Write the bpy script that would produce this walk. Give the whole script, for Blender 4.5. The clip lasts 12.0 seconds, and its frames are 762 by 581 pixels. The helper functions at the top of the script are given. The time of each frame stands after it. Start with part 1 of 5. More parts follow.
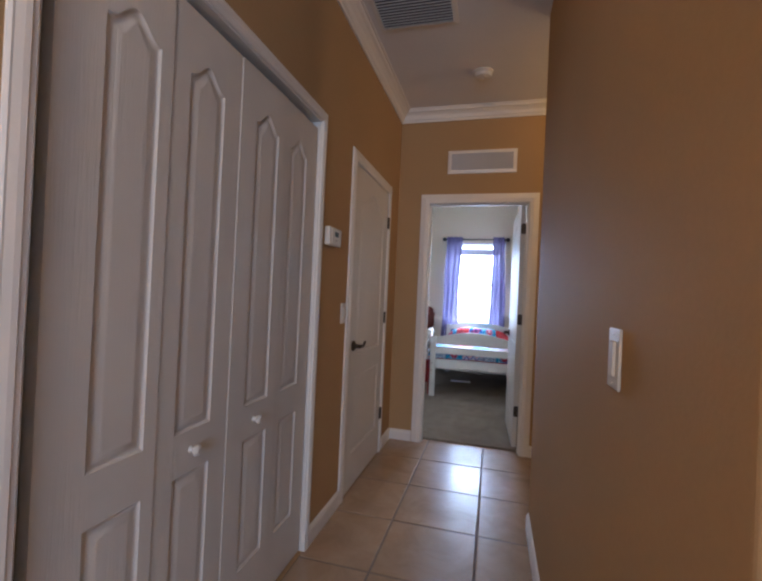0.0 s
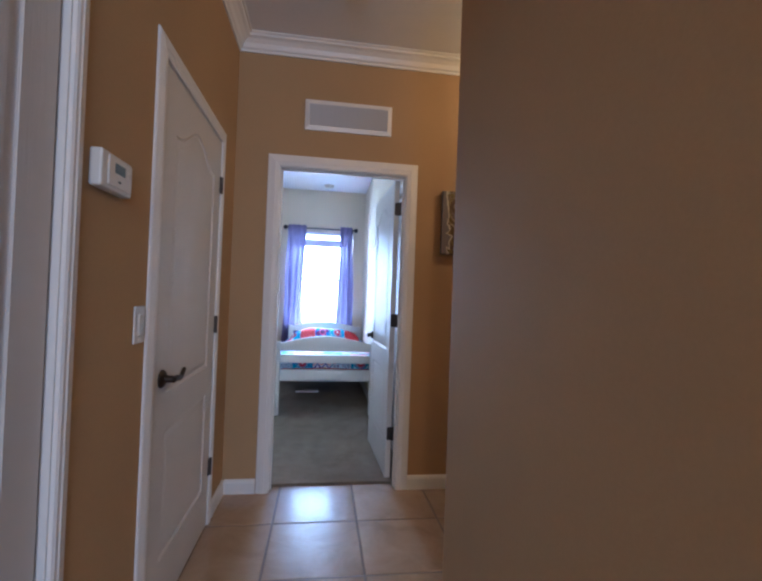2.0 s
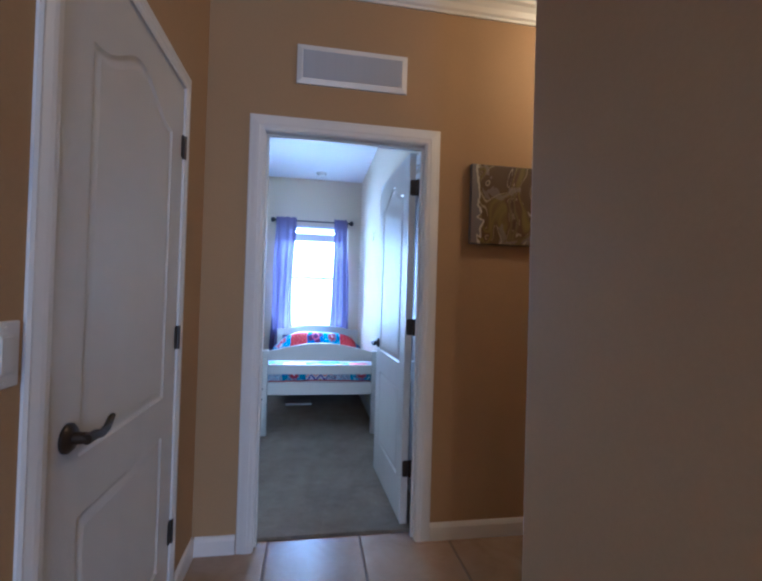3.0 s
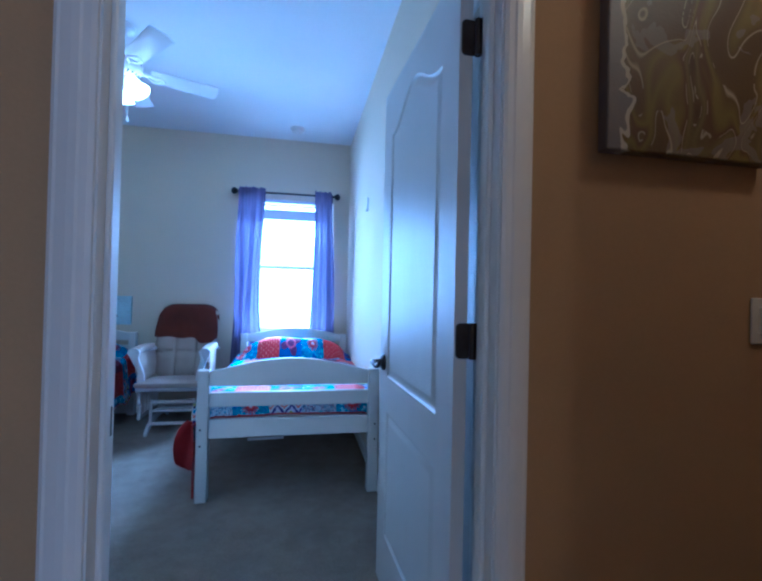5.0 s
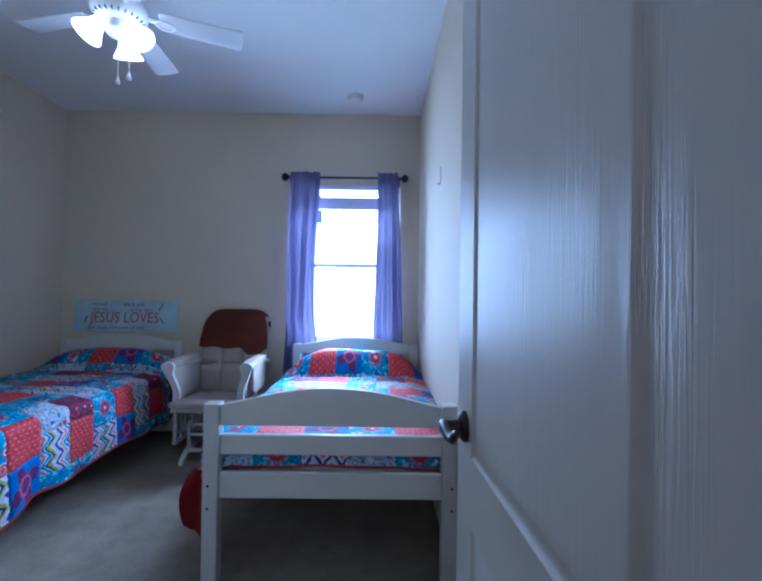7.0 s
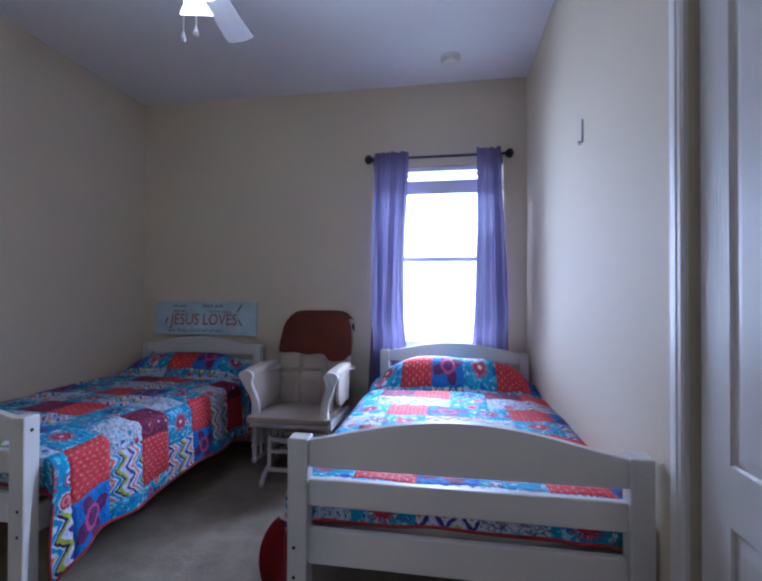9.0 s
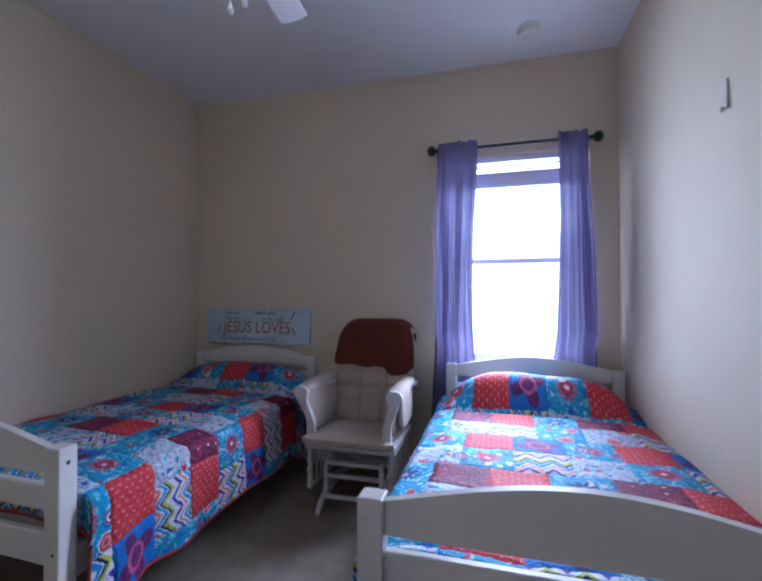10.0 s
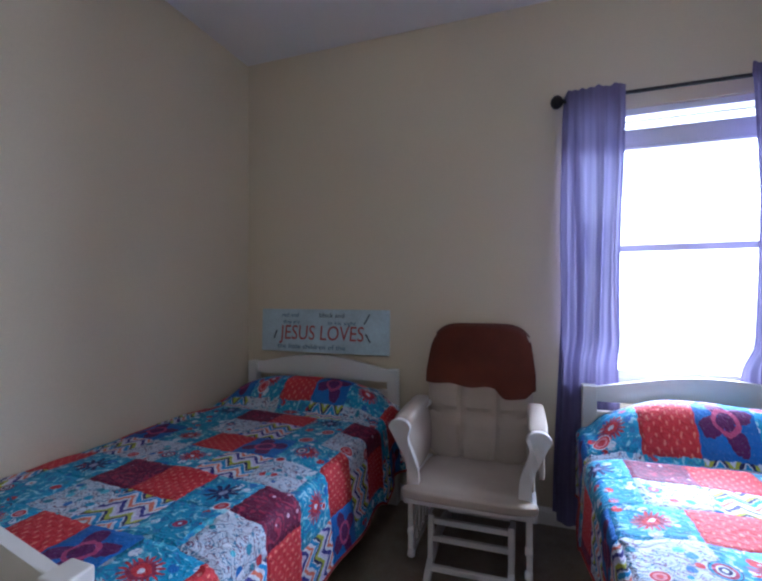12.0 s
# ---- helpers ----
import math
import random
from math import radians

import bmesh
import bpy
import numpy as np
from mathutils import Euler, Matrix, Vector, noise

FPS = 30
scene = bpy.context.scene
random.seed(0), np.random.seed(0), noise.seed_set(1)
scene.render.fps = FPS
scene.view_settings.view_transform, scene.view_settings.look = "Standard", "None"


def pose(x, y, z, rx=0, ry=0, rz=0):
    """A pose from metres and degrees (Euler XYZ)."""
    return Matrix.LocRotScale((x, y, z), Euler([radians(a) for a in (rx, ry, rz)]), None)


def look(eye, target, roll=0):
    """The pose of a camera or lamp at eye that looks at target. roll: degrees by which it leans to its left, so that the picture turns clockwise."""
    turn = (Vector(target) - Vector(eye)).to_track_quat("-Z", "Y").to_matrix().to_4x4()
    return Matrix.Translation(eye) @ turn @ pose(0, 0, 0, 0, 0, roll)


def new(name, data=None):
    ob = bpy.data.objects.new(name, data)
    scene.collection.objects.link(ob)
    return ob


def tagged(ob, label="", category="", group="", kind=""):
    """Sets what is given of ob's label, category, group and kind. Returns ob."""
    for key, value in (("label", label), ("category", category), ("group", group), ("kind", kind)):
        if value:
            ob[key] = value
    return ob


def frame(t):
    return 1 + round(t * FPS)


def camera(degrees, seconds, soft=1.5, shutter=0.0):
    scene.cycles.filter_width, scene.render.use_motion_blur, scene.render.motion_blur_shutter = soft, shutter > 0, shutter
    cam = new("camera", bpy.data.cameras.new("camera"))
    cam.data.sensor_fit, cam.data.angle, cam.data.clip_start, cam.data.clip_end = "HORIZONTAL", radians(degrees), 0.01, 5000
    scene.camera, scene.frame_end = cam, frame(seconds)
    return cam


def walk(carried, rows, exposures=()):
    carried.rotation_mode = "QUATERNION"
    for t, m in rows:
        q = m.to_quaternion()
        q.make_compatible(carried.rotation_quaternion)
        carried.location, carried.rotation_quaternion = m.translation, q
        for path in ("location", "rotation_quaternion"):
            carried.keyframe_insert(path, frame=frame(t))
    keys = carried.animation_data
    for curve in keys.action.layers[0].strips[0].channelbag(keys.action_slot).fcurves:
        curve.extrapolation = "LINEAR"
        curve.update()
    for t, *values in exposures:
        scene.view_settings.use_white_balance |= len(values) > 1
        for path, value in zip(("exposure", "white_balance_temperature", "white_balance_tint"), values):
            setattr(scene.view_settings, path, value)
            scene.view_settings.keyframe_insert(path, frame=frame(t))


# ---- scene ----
cam = camera(84.6, 12.0, soft=2.5)
PATH = [
    (0, (0.872, -0.311, 1.251), (0.351, 1.62, 1.262), 2.6),
    (0.5, (0.79, -0.113, 1.255), (0.51, 1.868, 1.273), 2.5),
    (1, (0.714, 0.08, 1.254), (0.612, 2.077, 1.275), 2.4),
    (1.5, (0.626, 0.293, 1.24), (0.777, 2.287, 1.27), 2.3),
    (2, (0.606, 0.552, 1.239), (0.881, 2.532, 1.268), 2.1),
    (2.5, (0.582, 0.841, 1.237), (0.875, 2.819, 1.263), 1.9),
    (3, (0.557, 1.14, 1.244), (0.885, 3.113, 1.27), 1.7),
    (3.2, (0.557, 1.259, 1.231), (0.907, 3.228, 1.262), 1.5),
    (4.8, (0.653, 2.267, 1.173), (1.043, 4.228, 1.212), 1.7),
    (5, (0.686, 2.373, 1.188), (1.072, 4.335, 1.212), 1.3),
    (5.5, (0.726, 2.629, 1.174), (1.089, 4.596, 1.201), 1.1),
    (6, (0.77, 2.848, 1.19), (1.109, 4.819, 1.216), 1.1),
    (6.5, (0.844, 3.024, 1.201), (1.064, 5.011, 1.226), 0.8),
    (6.8, (0.862, 3.115, 1.203), (0.911, 5.114, 1.224), 0.8),
    (7, (0.847, 3.153, 1.192), (0.858, 5.153, 1.219), 0.8),
    (7.2, (0.833, 3.205, 1.198), (0.821, 5.205, 1.219), 0.7),
    (8.8, (0.662, 3.590, 1.190), (0.360, 5.567, 1.206), 0.3),
    (9, (0.629, 3.633, 1.185), (0.312, 5.608, 1.205), 0.2),
    (9.5, (0.547, 3.774, 1.202), (0.184, 5.741, 1.222), 0.2),
    (10, (0.472, 3.906, 1.226), (-0.069, 5.831, 1.249), 0.0),
    (10.5, (0.355, 4.016, 1.226), (-0.258, 5.92, 1.249), -0.0),
    (11, (0.211, 4.135, 1.215), (-0.394, 6.041, 1.237), -0.0),
    (11.5, (0.051, 4.287, 1.224), (-0.564, 6.19, 1.237), -0.1),
    (12, (-0.096, 4.405, 1.242), (-0.761, 6.291, 1.245), -0.2),
]
EXPOSURES = [(0.0, -0.17, 4900, 12), (1.5, 0.02, 4560, 11), (2.5, 0.04, 4080, 9), (3.0, -0.03, 3930, 8), (5.0, -0.46, 3440, 5), (5.5, -0.58, 3490, 5), (6.5, -0.82, 3830, 9), (7.2, -0.97, 4240, 11), (9.0, -1.13, 4800, 20), (10.0, -1.16, 4920, 21), (10.5, -1.13, 4950, 20), (12.0, -1.0, 5180, 18)]
walk(cam, [(t, look(eye, target, roll)) for t, eye, target, roll in PATH], EXPOSURES)

# ---------------------------------------------------------------- light
world = bpy.data.worlds.new("sky")
scene.world = world
world.use_nodes = True
wn = world.node_tree
sky = wn.nodes.new("ShaderNodeTexSky")
sky.sky_type, sky.sun_disc = "NISHITA", False
sky.sun_elevation, sky.sun_rotation = radians(50), radians(150)
wn.nodes["Background"].inputs["Strength"].default_value = 0.12
wn.links.new(sky.outputs["Color"], wn.nodes["Background"].inputs["Color"])


def lamp(name, kind, m, energy, color, size=0.1, size_y=0.1):
    data = bpy.data.lights.new(name, kind)
    data.energy, data.color = energy, color
    if kind == "AREA":
        data.shape, data.size, data.size_y = "RECTANGLE", size, size_y
    elif kind == "SUN":
        data.angle = size
    else:
        data.shadow_soft_size = size
    ob = new(name, data)
    ob.matrix_world = m
    return ob


WARM = (1.0, 0.58, 0.21)
lamp("sun", "SUN", look((0, 0, 10), (1.5, -4.0, 0)), 2.5, (1.0, 0.95, 0.88), radians(0.5))
lamp("bedroom_window_sky", "AREA", look((2.50, 8.60, 3.10), (2.20, 5.6, 2.30)), 3800, (0.90, 0.95, 1.0), 5.00, 2.40)
lamp("bedroom_window_horizon_west", "AREA", look((-0.20, 8.70, 1.05), (-0.20, 5.6, 1.05)), 600, (0.93, 0.96, 1.0), 2.80, 2.20)
lamp("bedroom_window_horizon_east", "AREA", look((3.40, 8.70, 1.05), (3.40, 5.6, 1.05)), 1750, (0.93, 0.96, 1.0), 4.40, 2.20)
lamp("living_window_daylight", "AREA", look((1.3, -3.42, 1.5), (1.3, 0, 1.5)), 62, (0.95, 0.97, 1.0), 1.5, 1.4)
lamp("side_hall_lamp", "POINT", pose(2.05, 2.7, 2.60), 17, WARM, 0.09)
lamp("living_lamp", "POINT", pose(0.45, -1.6, 2.60), 60, WARM, 0.09)

# ---------------------------------------------------------------- materials


class Nodes:
    """Short hand for a material's node tree."""

    def __init__(self, name):
        self.mat = bpy.data.materials.new(name)
        self.mat.use_nodes = True
        self.t = self.mat.node_tree
        self.bsdf = self.t.nodes["Principled BSDF"]

    def add(self, kind, operation="", data_type="", feature=""):
        n = self.t.nodes.new(kind)
        if operation:
            n.operation = operation
        if data_type:
            n.data_type = data_type
        if feature:
            n.feature = feature
        return n

    def put(self, socket, value):
        if isinstance(value, bpy.types.NodeSocket):
            self.t.links.new(value, socket)
        elif isinstance(value, (tuple, list)) and len(value) == 3 and len(socket.default_value) == 4:
            socket.default_value = (*value, 1)
        else:
            socket.default_value = value

    def math(self, op, a, b=0.0, c=0.0):
        n = self.add("ShaderNodeMath", operation=op)
        for s, v in zip(n.inputs, (a, b, c)):
            self.put(s, v)
        return n.outputs[0]

    def mix(self, fac, a, b):
        n = self.add("ShaderNodeMix", data_type="RGBA")
        self.put(n.inputs[0], fac), self.put(n.inputs[6], a), self.put(n.inputs[7], b)
        return n.outputs[2]

    def ramp(self, fac, stops, constant=False):
        n = self.add("ShaderNodeValToRGB")
        n.color_ramp.interpolation = "CONSTANT" if constant else "LINEAR"
        els = n.color_ramp.elements
        while len(els) < len(stops):
            els.new(0.5)
        for e, (p, c) in zip(els, stops):
            e.position, e.color = p, (*c, 1) if len(c) == 3 else c
        self.put(n.inputs[0], fac)
        return n.outputs[0]

    def noise(self, scale, detail=3.0, rough=0.55, vector=None, distortion=0.0):
        n = self.add("ShaderNodeTexNoise")
        n.inputs["Scale"].default_value, n.inputs["Detail"].default_value = scale, detail
        n.inputs["Roughness"].default_value, n.inputs["Distortion"].default_value = rough, distortion
        self.put(n.inputs["Vector"], vector if vector is not None else self.coord())
        return n.outputs["Fac"]

    def coord(self, kind="Object"):
        return self.add("ShaderNodeTexCoord").outputs[kind]

    def stretch(self, vector, scale):
        n = self.add("ShaderNodeMapping")
        self.put(n.inputs["Vector"], vector)
        n.inputs["Scale"].default_value = scale
        return n.outputs[0]

    def bump(self, height, strength, distance):
        n = self.add("ShaderNodeBump")
        n.inputs["Strength"].default_value, n.inputs["Distance"].default_value = strength, distance
        self.put(n.inputs["Height"], height)
        self.put(self.bsdf.inputs["Normal"], n.outputs[0])

    def base(self, color, rough, metal=0.0):
        self.put(self.bsdf.inputs["Base Color"], color)
        self.put(self.bsdf.inputs["Roughness"], rough)
        self.put(self.bsdf.inputs["Metallic"], metal)
        return self.mat


def surface(name, color, rough, metal=0.0, vary=0.08, big=1.3, fine=60.0, grain=0.3, depth=0.001, stretch=None, rough_vary=0.06, gloss=0.5):
    """A surface with broad mottling, fine grain and fine relief."""
    n = Nodes(name)
    at = n.coord()
    if stretch:
        at = n.stretch(at, stretch)
    broad, tiny = n.noise(big, 3, vector=at), n.noise(fine, 4, vector=at)
    f = n.math("ADD", n.math("MULTIPLY", broad, 0.65), n.math("MULTIPLY", tiny, 0.35))
    lo, hi = [c * (1 - vary) for c in color], [min(1, c * (1 + vary)) for c in color]
    c = n.ramp(f, [(0.3, lo), (0.7, hi)])
    r = n.math("ADD", rough - rough_vary / 2, n.math("MULTIPLY", broad, rough_vary))
    n.bump(tiny, grain, depth)
    n.bsdf.inputs["Specular IOR Level"].default_value = gloss
    return n.base(c, r, metal)


tan_paint = surface("tan_paint", (0.40, 0.265, 0.130), 0.80, vary=0.06, big=0.9, fine=110, grain=0.35, depth=0.0012, gloss=0.05)
cream_paint = surface("cream_paint", (0.65, 0.572, 0.425), 0.75, vary=0.05, big=0.8, fine=110, grain=0.35, depth=0.0012)
ceiling_paint = surface("ceiling_paint", (0.74, 0.73, 0.72), 0.85, vary=0.04, big=1.2, fine=70, grain=0.5, depth=0.002)
white_trim = surface("white_trim_paint", (0.74, 0.71, 0.66), 0.33, vary=0.03, big=2, fine=40, grain=0.15, depth=0.0006)
bed_paint = surface("bed_paint", (0.65, 0.635, 0.60), 0.3, vary=0.04, big=3, fine=50, grain=0.15, depth=0.0006)
plastic = surface("white_plastic", (0.66, 0.63, 0.57), 0.35, vary=0.02, fine=200, grain=0.05, depth=0.0003)
grey_slat = surface("vent_slat_paint", (0.74, 0.73, 0.72), 0.45, vary=0.05, fine=90, grain=0.1, depth=0.0004)
dark_gap = surface("dark_duct", (0.05, 0.05, 0.05), 0.8)
bronze = surface("oiled_bronze", (0.055, 0.042, 0.032), 0.38, metal=0.8, vary=0.25, big=20, fine=150, grain=0.15, depth=0.0004)
black_metal = surface("black_metal", (0.018, 0.017, 0.017), 0.35, metal=0.4, vary=0.2, fine=100, grain=0.1, depth=0.0003)
rust_cloth = surface("rust_red_cloth", (0.088, 0.017, 0.006), 0.95, vary=0.25, big=6, fine=260, grain=0.8, depth=0.002)
red_cloth = surface("dark_red_quilt_back", (0.28, 0.022, 0.022), 0.9, vary=0.2, big=8, fine=200, grain=0.6, depth=0.0015)
cushion_cloth = surface("beige_cushion_cloth", (0.42, 0.355, 0.29), 0.9, vary=0.10, big=5, fine=240, grain=0.6, depth=0.0012)
mattress_cloth = surface("mattress_cloth", (0.62, 0.60, 0.57), 0.9, vary=0.06, fine=180, grain=0.4, depth=0.001)
chair_paint = surface("chair_paint", (0.68, 0.66, 0.63), 0.32, vary=0.04, fine=60, grain=0.1, depth=0.0004)
black_box = surface("black_box", (0.012, 0.012, 0.014), 0.4, vary=0.2, fine=120, grain=0.2, depth=0.0005)
grout = surface("grout", (0.16, 0.12, 0.09), 0.9, vary=0.15, fine=150, grain=0.5, depth=0.001)
vinyl = surface("window_vinyl", (0.72, 0.73, 0.76), 0.35, vary=0.02, fine=80, grain=0.05, depth=0.0003)
blind_slat = surface("blind_slat", (0.70, 0.71, 0.76), 0.4, vary=0.03, fine=80, grain=0.05, depth=0.0003)
fan_white = surface("fan_white", (0.74, 0.74, 0.74), 0.35, vary=0.03, fine=60, grain=0.08, depth=0.0004)
lcd = surface("lcd_grey", (0.12, 0.15, 0.15), 0.2, vary=0.05)
grass = surface("lawn", (0.07, 0.11, 0.03), 0.95, vary=0.4, big=2, fine=40, grain=1.0, depth=0.02)


def door_material():
    """White paint over pressed wood grain: fine upright ridges that come and go in patches."""
    n = Nodes("door_paint")
    at = n.coord()
    ridge = n.noise(1.0, 3, 0.6, vector=n.stretch(at, (170, 170, 3.2)), distortion=0.5)
    sharp = n.math("POWER", n.math("SUBTRACT", 1.0, n.math("MULTIPLY", n.math("ABSOLUTE", n.math("SUBTRACT", ridge, 0.5)), 3.0)), 3.0)
    patch = n.ramp(n.noise(1.0, 2, vector=n.stretch(at, (9, 9, 1.6))), [(0.42, (0, 0, 0)), (0.62, (1, 1, 1))])
    wash = n.noise(2.0, 3, vector=at)
    n.bump(n.math("ADD", n.math("MULTIPLY", n.math("MULTIPLY", sharp, patch), 0.8), n.math("MULTIPLY", ridge, 0.35)), 0.55, 0.0012)
    n.bsdf.inputs["Specular IOR Level"].default_value = 0.30
    c = n.ramp(wash, [(0.3, (0.58, 0.555, 0.51)), (0.7, (0.64, 0.615, 0.57))])
    return n.base(c, n.math("ADD", 0.34, n.math("MULTIPLY", wash, 0.08)))


def tile_material():
    n = Nodes("beige_floor_tile")
    rnd = n.add("ShaderNodeObjectInfo").outputs["Random"]
    place = n.add("ShaderNodeVectorMath", operation="ADD")
    n.put(place.inputs[0], n.coord())
    shift = n.add("ShaderNodeCombineXYZ")
    n.put(shift.inputs[0], n.math("MULTIPLY", rnd, 37.0)), n.put(shift.inputs[1], n.math("MULTIPLY", rnd, 91.0))
    n.put(place.inputs[1], shift.outputs[0])
    at = place.outputs[0]
    cloud, speck = n.noise(5, 5, 0.6, vector=at, distortion=0.6), n.noise(45, 3, vector=at)
    c = n.ramp(cloud, [(0.30, (0.27, 0.185, 0.112)), (0.5, (0.335, 0.235, 0.148)), (0.72, (0.39, 0.285, 0.19))])
    c = n.mix(n.math("MULTIPLY", rnd, 0.25), c, (0.32, 0.215, 0.128))
    n.bump(n.math("ADD", n.math("MULTIPLY", cloud, 0.4), n.math("MULTIPLY", speck, 0.2)), 0.30, 0.002)
    n.bsdf.inputs["Specular IOR Level"].default_value = 0.75
    return n.base(c, n.math("ADD", 0.13, n.math("MULTIPLY", cloud, 0.08)))


def carpet_material():
    n = Nodes("beige_carpet")
    tuft, broad, lay = n.noise(150, 3, 0.75), n.noise(2.2, 4, 0.6), n.noise(9, 3)
    f = n.math("ADD", n.math("MULTIPLY", tuft, 0.45), n.math("ADD", n.math("MULTIPLY", broad, 0.3), n.math("MULTIPLY", lay, 0.25)))
    c = n.ramp(f, [(0.34, (0.13, 0.10, 0.068)), (0.66, (0.42, 0.345, 0.24))])
    n.bump(n.math("ADD", tuft, lay), 1.0, 0.012)
    n.bsdf.inputs["Sheen Weight"].default_value = 0.2
    return n.base(c, 0.95)


def sheer_material():
    n = Nodes("sheer_purple_curtain")
    at = n.coord("UV")
    weave = n.noise(1.0, 2, vector=n.stretch(at, (900, 900, 1)))
    # upright streaks put fold light and shade into the cloth's own colours
    fold_shade = n.noise(1.0, 3, vector=n.stretch(at, (24, 0.9, 1)))
    c = n.ramp(n.math("ADD", n.math("MULTIPLY", weave, 0.3), n.math("MULTIPLY", fold_shade, 0.7)),
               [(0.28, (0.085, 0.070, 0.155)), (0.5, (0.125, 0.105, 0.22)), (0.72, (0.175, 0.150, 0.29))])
    n.base(c, 0.8)
    trans = n.add("ShaderNodeBsdfTranslucent")
    clear = n.add("ShaderNodeBsdfTransparent")
    # the same streaks paint bright and dim gathers into the see-through colour
    n.put(trans.inputs["Color"], n.ramp(fold_shade, [(0.32, (0.14, 0.125, 0.32)), (0.5, (0.34, 0.315, 0.58)), (0.66, (0.68, 0.64, 0.92))]))
    n.put(clear.inputs["Color"], (0.82, 0.80, 0.95))
    m1, m2 = n.add("ShaderNodeMixShader"), n.add("ShaderNodeMixShader")
    m1.inputs[0].default_value, m2.inputs[0].default_value = 0.040, 0.004
    out = n.t.nodes["Material Output"]
    n.t.links.new(n.bsdf.outputs[0], m1.inputs[1]), n.t.links.new(trans.outputs[0], m1.inputs[2])
    n.t.links.new(m1.outputs[0], m2.inputs[1]), n.t.links.new(clear.outputs[0], m2.inputs[2])
    n.t.links.new(m2.outputs[0], out.inputs["Surface"])
    return n.mat


def glass_material():
    n = Nodes("window_glass")
    n.bsdf.inputs["Transmission Weight"].default_value = 1.0
    n.bsdf.inputs["IOR"].default_value = 1.45
    return n.base((0.97, 0.98, 0.98), 0.0)


def glow_material(name, color, strength):
    n = Nodes(name)
    n.bsdf.inputs["Emission Strength"].default_value = strength
    n.put(n.bsdf.inputs["Emission Color"], color)
    return n.base((0.8, 0.8, 0.78), 0.4)


def quilt_material():
    """Patchwork of printed squares, four rows of three kinds that repeat, with prints inside each square."""
    n = Nodes("patchwork_quilt")
    M = n.math
    uv = n.add("ShaderNodeSeparateXYZ")
    n.put(uv.inputs[0], n.coord("UV"))
    wob, jit = n.noise(5, 2, vector=n.coord("UV")), n.noise(42, 3, vector=n.coord("UV"))
    jit2 = n.noise(37, 3, vector=n.stretch(n.coord("UV"), (-1, 1, 1)))
    u = M("ADD", uv.outputs[0], M("ADD", M("MULTIPLY", M("SUBTRACT", wob, 0.5), 0.02), M("MULTIPLY", M("SUBTRACT", jit, 0.5), 0.022)))
    v = M("ADD", uv.outputs[1], M("ADD", M("MULTIPLY", M("SUBTRACT", wob, 0.5), 0.02), M("MULTIPLY", M("SUBTRACT", jit2, 0.5), 0.022)))
    cv = M("DIVIDE", v, 0.19)
    row = M("FLOORED_MODULO", M("FLOOR", cv), 4.0)
    shift = M("MULTIPLY", M("GREATER_THAN", row, 1.5), 0.45)
    cu = M("SUBTRACT", M("DIVIDE", u, 0.2), shift)
    col = M("FLOORED_MODULO", M("FLOOR", cu), 3.0)
    idx = M("ADD", M("MULTIPLY", row, 3.0), col)
    px, py = M("SUBTRACT", M("FRACT", cu), 0.5), M("SUBTRACT", M("FRACT", cv), 0.5)
    r = M("SQRT", M("ADD", M("MULTIPLY", px, px), M("MULTIPLY", py, py)))
    a = M("ARCTAN2", py, px)
    TURQ, SKY, NAVY, WHITE = (0.018, 0.25, 0.44), (0.014, 0.125, 0.42), (0.008, 0.012, 0.09), (0.60, 0.64, 0.72)
    MAROON, RED, PLUM, LIME = (0.10, 0.006, 0.040), (0.43, 0.022, 0.032), (0.085, 0.008, 0.085), (0.36, 0.40, 0.04)
    PALE = (0.47, 0.54, 0.64)
    kinds = [MAROON, RED, TURQ, PALE, TURQ, TURQ, RED, SKY, TURQ, TURQ, TURQ, PALE]
    base = n.ramp(M("DIVIDE", M("ADD", idx, 0.5), 12.0), [(i / 12, c) for i, c in enumerate(kinds)], True)

    def kind(*which):
        total = None
        for w in which:
            hit = M("COMPARE", idx, float(w), 0.2)
            total = hit if total is None else M("ADD", total, hit)
        return total

    def petals(count, size, turn=0.0):
        lobe = M("ABSOLUTE", M("COSINE", M("ADD", M("MULTIPLY", a, count / 2.0), turn)))
        return M("LESS_THAN", r, M("MULTIPLY", size, M("ADD", 0.25, M("MULTIPLY", lobe, 0.75))))

    def both(x, y):
        return M("MULTIPLY", x, y)

    # scattered small flowers and leaves on the turquoise, blue and white squares
    vor = n.add("ShaderNodeTexVoronoi", feature="F1")
    vor.inputs["Scale"].default_value = 24
    n.put(vor.inputs["Vector"], n.coord("UV"))
    spot, hue = vor.outputs["Distance"], vor.outputs["Color"]
    sep = n.add("ShaderNodeSeparateColor")
    n.put(sep.inputs[0], hue)
    print_color = n.ramp(sep.outputs[0], [(0, TURQ), (0.2, (0.10, 0.42, 0.55)), (0.4, SKY), (0.55, WHITE), (0.72, (0.03, 0.20, 0.30)), (0.88, RED)], True)
    wavy = n.noise(24, 2, 0.5, vector=n.coord("UV"), distortion=2.2)
    busy = kind(2, 4, 5, 8, 9, 10)
    c = n.mix(both(busy, M("LESS_THAN", spot, 0.42)), base, print_color)
    c = n.mix(both(busy, M("GREATER_THAN", wavy, 0.60)), c, (0.30, 0.56, 0.66))
